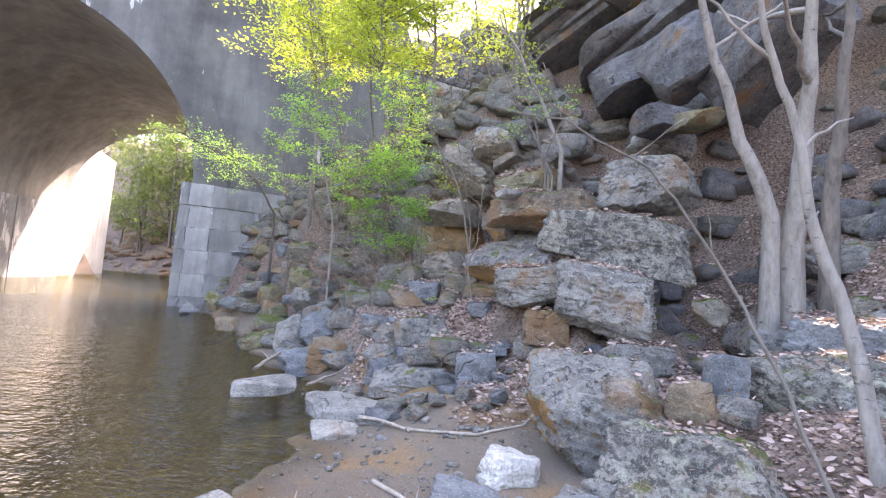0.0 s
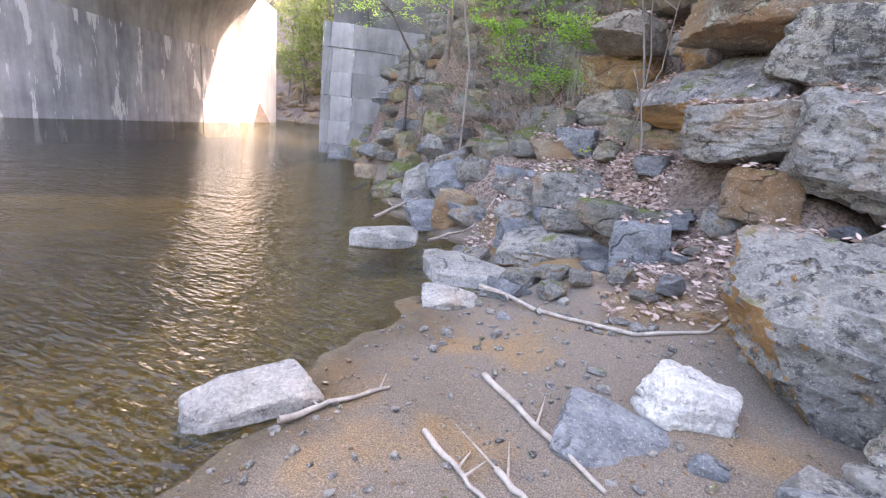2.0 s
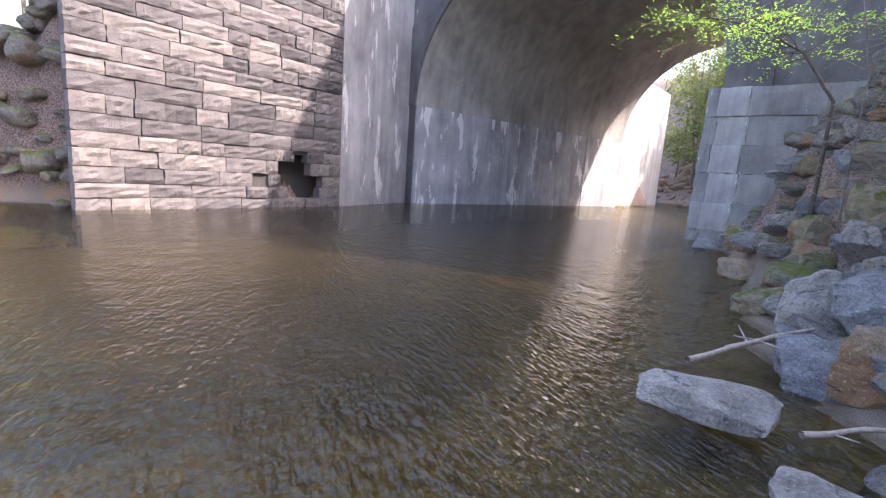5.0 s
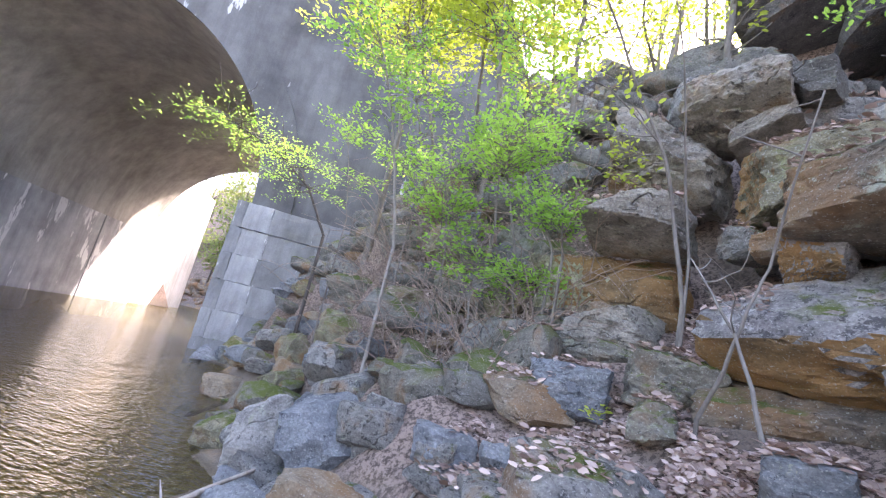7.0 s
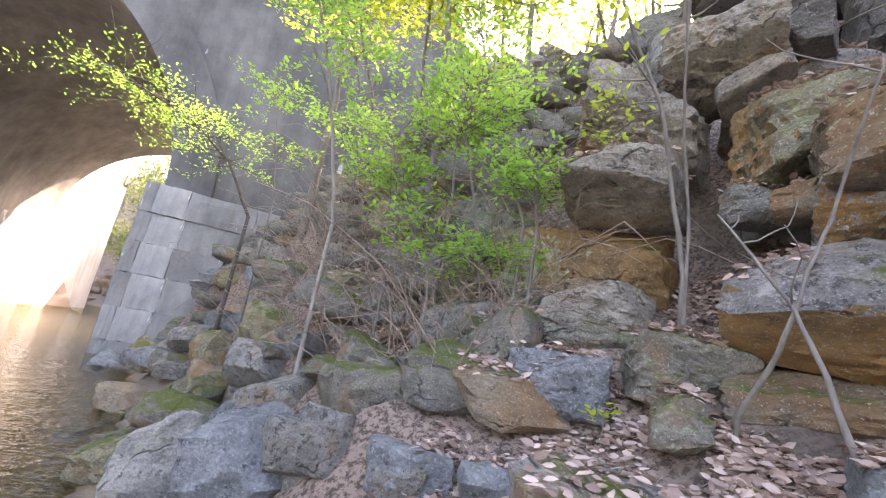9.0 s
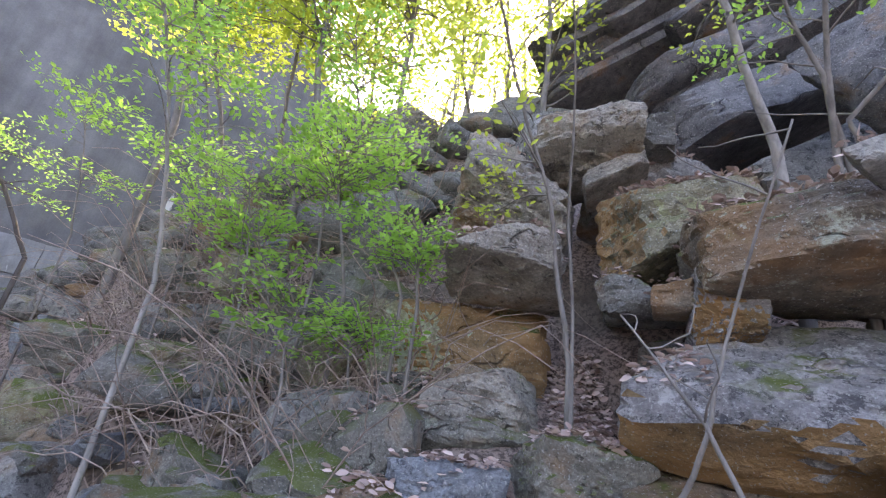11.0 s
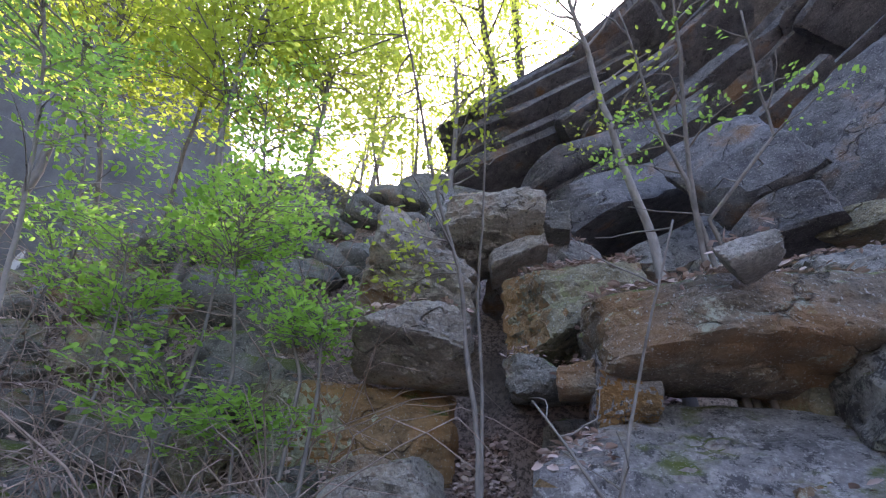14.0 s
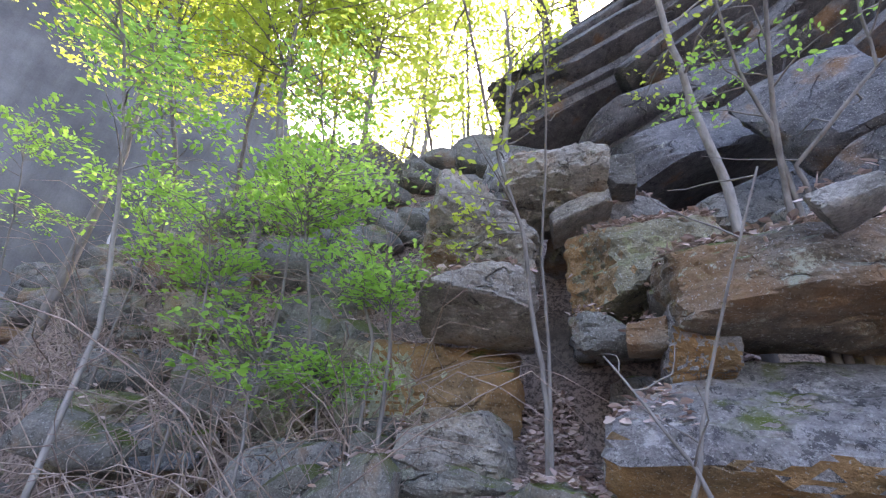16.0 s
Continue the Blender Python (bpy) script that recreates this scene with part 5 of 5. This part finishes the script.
tree("forest_tree", [(3.68, 14.15, 8.80), (2.63, 13.24, 10.77), (1.34, 11.86, 13.56), (0.92, 11.24, 14.73)], .12, "grey-brown trunk above the bank", DARK_BARK, YELLOW_LEAF, 18, 2.4, .11, seed=13)
tree("forest_tree", [(4.23, 14.60, 11.62), (3.33, 13.27, 14.11), (2.60, 12.45, 15.76), (2.02, 11.56, 17.42)], .13, "straight trunk at the top of the bank", DARK_BARK, YELLOW_LEAF, 18, 2.6, .12, seed=14)
tree("young_maple", [(-2.82, 12.63, 2.39), (-2.91, 12.13, 3.30), (-3.16, 11.54, 4.49), (-3.41, 11.13, 5.38), (-3.59, 10.91, 5.89)], .02, "sapling with layered green leaves", BARK, LEAF, 34, .9, .065, seed=15)
tree("young_maple", [(-2.96, 13.87, 5.37), (-2.89, 12.72, 7.05), (-2.81, 11.77, 8.44), (-3.03, 11.01, 9.72)], .03, "tall sapling with backlit yellow-green crown", BARK, YELLOW_LEAF, 60, 1.7, .085, seed=16)
tree("young_maple", [(-3.59, 13.45, 4.83), (-3.94, 12.47, 6.50), (-3.97, 11.76, 7.57), (-4.17, 11.08, 8.71)], .03, "tall sapling with backlit yellow-green crown", BARK, YELLOW_LEAF, 60, 1.5, .08, seed=17)
tree("young_maple", [(-1.59, 14.65, 6.26), (-1.81, 13.38, 8.29), (-1.96, 12.21, 10.14), (-2.19, 11.33, 11.60)], .03, "tall sapling with backlit yellow-green crown", BARK, YELLOW_LEAF, 60, 1.9, .09, seed=18)
tree("young_maple", [(0.57, 14.20, 6.68), (-0.13, 13.38, 8.30), (-0.47, 12.29, 10.14), (-0.83, 11.40, 11.69)], .03, "slim tree with sparse yellow-green leaves", BARK, YELLOW_LEAF, 40, 1.9, .09, seed=19)
tree("young_maple", [(1.43, 15.34, 8.28), (1.09, 14.43, 9.82), (0.54, 13.15, 12.07), (0.03, 11.93, 14.19)], .04, "slim tree with sparse yellow-green leaves", BARK, YELLOW_LEAF, 34, 2.0, .1, seed=20)
tree("young_maple", [(2.57, 15.29, 9.59), (1.99, 14.41, 11.25), (1.59, 13.18, 13.32), (0.97, 12.05, 15.37)], .04, "slim tree with sparse yellow-green leaves", BARK, YELLOW_LEAF, 30, 2.2, .1, seed=21)
tree("young_maple", [(-0.94, 12.28, 3.16), (-1.25, 11.86, 4.10), (-1.57, 11.35, 5.22), (-1.75, 10.99, 5.95)], .02, "sapling with fresh green leaves", BARK, LEAF, 34, .9, .07, seed=22)
tree("river_sapling", [(-5.16, 12.71, 3.00), (-5.57, 12.43, 3.79), (-6.33, 12.11, 4.37), (-7.55, 11.69, 4.89)], .025, "sapling with drooping feathery green sprays by the pier", DARK_BARK, LEAF, 46, 1.3, .05, seed=23, droop=0.35, low=0.3)
tree("pale_tree", [(4.17, 7.09, 2.35), (4.17, 6.96, 2.99), (4.12, 6.73, 4.09), (3.94, 6.35, 5.33)], .12, "pale smooth trunk on the wooded slope", PALE_BARK, None, 0, 1.6, .07, seed=24, limbs=2, low=0.6)
tree("grey_tree", [(4.74, 7.32, 3.03), (4.68, 7.07, 3.92), (4.58, 6.83, 4.80), (4.44, 6.60, 5.51)], .08, "grey trunk on the wooded slope", BARK, None, 0, 1.6, .07, seed=25, limbs=2, low=0.6)
tree("leaning_tree", [(3.89, 6.98, 2.62), (3.51, 6.95, 3.49), (3.16, 6.84, 4.39), (2.75, 6.48, 5.43)], .08, "leaning mottled grey trunk on the slope", PALE_BARK, None, 0, 1.6, .07, seed=26, limbs=2, low=0.6)
tree("pole_tree", [(3.04, 4.36, 0.61), (2.97, 4.58, 1.65), (2.80, 4.63, 2.26), (2.59, 4.60, 3.08), (2.34, 4.44, 3.80)], .045, "slender smooth pale trunk on the shore", PALE_BARK, None, 0, .8, .06, seed=27, limbs=3)
tree("bare_sapling", [(2.59, 4.07, 0.64), (2.47, 4.28, 1.17), (2.20, 4.45, 1.80), (1.73, 4.42, 2.42), (1.17, 4.34, 2.70), (0.73, 4.25, 2.73)], .012, "thin bare stem arching over the shore", BARK, None, 0, .5, .06, seed=28, limbs=3)
tree("slim_tree", [(1.20, 12.03, 5.04), (0.99, 11.77, 6.81), (0.77, 11.46, 8.90)], .06, "slim trunk at the top of the bank", BARK, YELLOW_LEAF, 10, 1.4, .09, seed=29)
tree("slim_tree", [(-2.17, 12.15, 5.40), (-2.38, 11.92, 6.90), (-2.31, 11.68, 8.69)], .05, "tree with backlit yellow-green crown", BARK, YELLOW_LEAF, 40, 2.0, .1, seed=30)
tree("slim_tree", [(-1.06, 12.71, 5.82), (-1.13, 12.46, 7.54), (-1.35, 12.21, 9.26)], .05, "tree with backlit yellow-green crown", BARK, YELLOW_LEAF, 40, 2.0, .1, seed=31)
tree("slim_tree", [(-4.31, 12.95, 5.41), (-4.56, 12.64, 7.50), (-4.64, 12.33, 9.60)], .05, "tree with backlit yellow-green crown", BARK, YELLOW_LEAF, 40, 2.2, .1, seed=32)
tree("green_shrub", [(-1.97, 10.35, 2.50), (-2.02, 10.23, 2.98), (-2.12, 10.11, 3.41)], .01, "thin bush with fresh green leaves", BARK, LEAF, 22, .5, .055, seed=33)
tree("green_shrub", [(-2.87, 11.21, 2.84), (-2.82, 11.12, 3.32), (-2.92, 10.96, 3.92)], .01, "thin bush with fresh green leaves", BARK, LEAF, 22, .6, .06, seed=34)
tree("green_shrub", [(-4.25, 11.85, 3.15), (-4.31, 11.69, 3.78), (-4.48, 11.44, 4.73)], .01, "thin bush with fresh green leaves", BARK, LEAF, 22, .7, .06, seed=35)
tree("young_maple", [(-0.77, 9.95, 2.58), (-0.90, 9.92, 2.89), (-1.05, 9.92, 3.04)], .012, "low sapling with flat bright green sprays", BARK, LEAF, 20, .5, .05, seed=36, density=44, droop=0.05)
tree("young_maple", [(-1.50, 10.46, 2.97), (-1.53, 10.29, 3.51), (-1.25, 10.02, 3.92)], .012, "low sapling with flat bright green sprays", BARK, LEAF, 24, .8, .055, seed=37, density=56, droop=0.02)
tree("young_maple", [(-1.02, 9.97, 1.85), (-1.08, 9.95, 2.15), (-1.04, 9.92, 2.34)], .01, "low sapling with bright green leaves", BARK, LEAF, 24, .5, .055, seed=38)
tree("sprout", [(-0.22, 8.90, 1.13), (-0.22, 8.88, 1.21), (-0.23, 8.86, 1.31)], .004, "small bright green seedling in the dead leaves", BARK, YELLOW_LEAF, 7, .09, .05, seed=41, limbs=0, low=0.5, density=60)
tree("young_maple", [(-1.74, 10.58, 2.21), (-1.85, 10.36, 2.67), (-1.97, 10.18, 3.06)], .01, "thin sapling with layered green leaves", BARK, LEAF, 22, .55, .06, seed=42)
tree("young_maple", [(-1.58, 12.72, 3.35), (-1.87, 12.42, 4.09), (-2.05, 12.05, 4.85)], .016, "thin sapling with layered green leaves", BARK, LEAF, 40, .9, .07, seed=43)
tree("bare_sapling", [(-1.91, 10.75, 1.85), (-2.06, 10.45, 2.48), (-2.06, 10.10, 3.07)], .009, "thin bare stem in the brush", BARK, None, 0, .4, .06, seed=44, limbs=3)

# bare brush on the slope
twigs = ([], [])
for _ in range(860):
    x, y = along((-1.0, 9.2), (-4.2, 11.8), 2.0)()
    p = Vector((x, y, gz(x, y) + rnd.uniform(0, 0.25)))
    w = rnd.uniform(0, 2 * math.pi)
    n = rnd.uniform(0.4, 1.5)
    tip = p + Vector((math.cos(w) * n, math.sin(w) * n, rnd.uniform(0.0, 0.75) * n))
    r0 = rnd.uniform(0.003, 0.0075)
    tube(twigs, wander(p, tip, 6, 0.12, rnd, -0.25 * n), [r0 * (1 - 0.12 * i) for i in range(7)], 4)
brush = mesh_ob("brush", *twigs, TWIG, None, True)
tagged(brush, "tangle of bare grey-brown twigs on the slope", "brush", kind="stuff")

# far woods beyond the arch and on the heights
def wood(name, n, spot, tall, mat, label, seed, size=0.3, count=260, bark=BARK):
    r = np.random.RandomState(seed)
    trunks, crown = ([], []), ([], [])
    for _ in range(n):
        x, y = spot()
        z = gz(x, y)
        h = tall * r.uniform(0.7, 1.2)
        base = Vector((x, y, z))
        tip = base + Vector((r.normal(0, 0.06) * h, r.normal(0, 0.06) * h, h))
        pts = wander(base, tip, 6, 0.2, r)
        tube(trunks, pts, [0.012 * h * (1 - 0.13 * i) for i in range(7)], 6)
        for _ in range(7):
            t = r.uniform(0.25, 1)
            p = pts[min(int(t * 6), 5)]
            w = r.uniform(0, 6.28)
            q = p + Vector((math.cos(w), math.sin(w), r.uniform(0.1, 0.6))) * h * 0.24
            tube(trunks, [p, p.lerp(q, 0.5) + Vector((0, 0, 0.03 * h)), q], [0.004 * h, 0.003 * h, 0.001 * h], 4)
            for _ in range(count // 7):
                c = p.lerp(q, r.uniform(0.3, 1.15)) + Vector(r.normal(0, 0.055 * h, 3))
                leaf(crown, c, Vector(r.normal(0, 1, 3)), Vector((r.normal(0, 0.6), r.normal(0, 0.6), 1)), size * r.uniform(0.6, 1.3), 0.6)
    root = empty(name, label, "trees", kind="stuff")
    tagged(mesh_ob("trunks", *trunks, bark, root, True), kind="stuff")
    tagged(mesh_ob("crowns", *crown, mat, root), kind="stuff")
    return root


wood("far_woods", 46, along((-22, 43), (-46, 45), 9.0), 12.0, FAR_LEAF, "sunlit spring woods on the far bank", 3, 0.36, 700)
wood("upper_woods", 26, along((5, 17), (-2, 25), 8.0), 9.0, YELLOW_LEAF, "backlit spring trees above the bank", 4, 0.17, 420)
wood("upper_woods", 26, along((12, 4), (9, 18), 8.0), 8.0, YELLOW_LEAF, "spring trees on top of the cliff", 5, 0.2, 300)
wood("bank_woods", 14, along((-15, -14), (-14.5, -2.5), -5.0), 6.0, LEAF, "green trees beside the retaining wall", 6, 0.16, 420)

wood("wall_woods", 10, along((-15.5, -2.5), (-17.6, 2.6), -4.0), 7.0, LEAF, "green trees on the bank above the retaining wall", 7, 0.2, 420)

# driftwood and sticks
def stick(points, radius, label, mat=DRIFT, seed=1, forks=2):
    r = np.random.RandomState(seed)
    base = Vector(points[0])
    store = ([], [])
    pts = []
    for a, b in zip(points[:-1], points[1:]):
        seg = wander(Vector(a) - base, Vector(b) - base, 5, 0.015, r)
        pts += seg if not pts else seg[1:]
    for p in pts:
        p.z = max(p.z, gz(p.x + base.x, p.y + base.y) + radius * 0.8 - base.z)
    n = len(pts) - 1
    tube(store, pts, [radius * (1.1 - 0.55 * i / n) * r.uniform(0.88, 1.12) for i in range(n + 1)], 7)
    for _ in range(forks):
        p = pts[r.randint(1, n)]
        q = p + Vector((r.normal(0, 0.12), r.normal(0, 0.12), abs(r.normal(0, 0.04))))
        tube(store, [p, p.lerp(q, 0.5), q], [radius * 0.5, radius * 0.35, radius * 0.15], 5)
    ob = mesh_ob("stick", *store, mat, None, True)
    ob.location = base
    return tagged(ob, label, "stick", "driftwood on the shore")


stick([(-0.02, 4.89, 0.06), (0.36, 4.57, 0.06), (0.70, 4.28, 0.06)], .018, "pale peeled stick lying on the sand", seed=1)
stick([(-0.09, 4.28, 0.05), (0.10, 4.16, 0.05), (0.32, 4.01, 0.05)], .015, "short broken stick on the sand", seed=2)
stick([(0.28, 4.21, 0.05), (0.44, 4.10, 0.05), (0.59, 3.95, 0.05)], .015, "short grey stick on the sand", seed=3)
stick([(-0.69, 3.99, 0.05), (-0.59, 4.22, 0.05), (-0.41, 4.49, 0.05)], .016, "thin grey driftwood branch at the water's edge", seed=4)
stick([(-0.50, 6.08, 0.14), (0.16, 5.80, 0.14), (0.73, 5.60, 0.14), (1.14, 5.77, 0.14), (1.76, 6.78, 0.14)], .016, "long thin branch lying across the stones", seed=5)
stick([(1.10, 4.06, 0.06), (1.19, 4.20, 0.06), (1.28, 4.23, 0.06)], .012, "curved twig on the sand", seed=6)
stick([(-2.19, 6.98, 0.30), (-2.45, 8.17, 0.30), (-2.52, 9.42, 0.30)], .02, "bleached branch propped on the stones by the water", seed=7)
stick([(-2.47, 7.70, 0.22), (-2.57, 8.39, 0.22), (-2.67, 9.24, 0.22), (-2.52, 10.08, 0.22)], .022, "bleached branch propped on the stones by the water", seed=8)
stick([(-1.52, 7.11, 0.14), (-1.44, 7.67, 0.14), (-1.20, 8.47, 0.14)], .018, "bleached stick among the stones", seed=9)
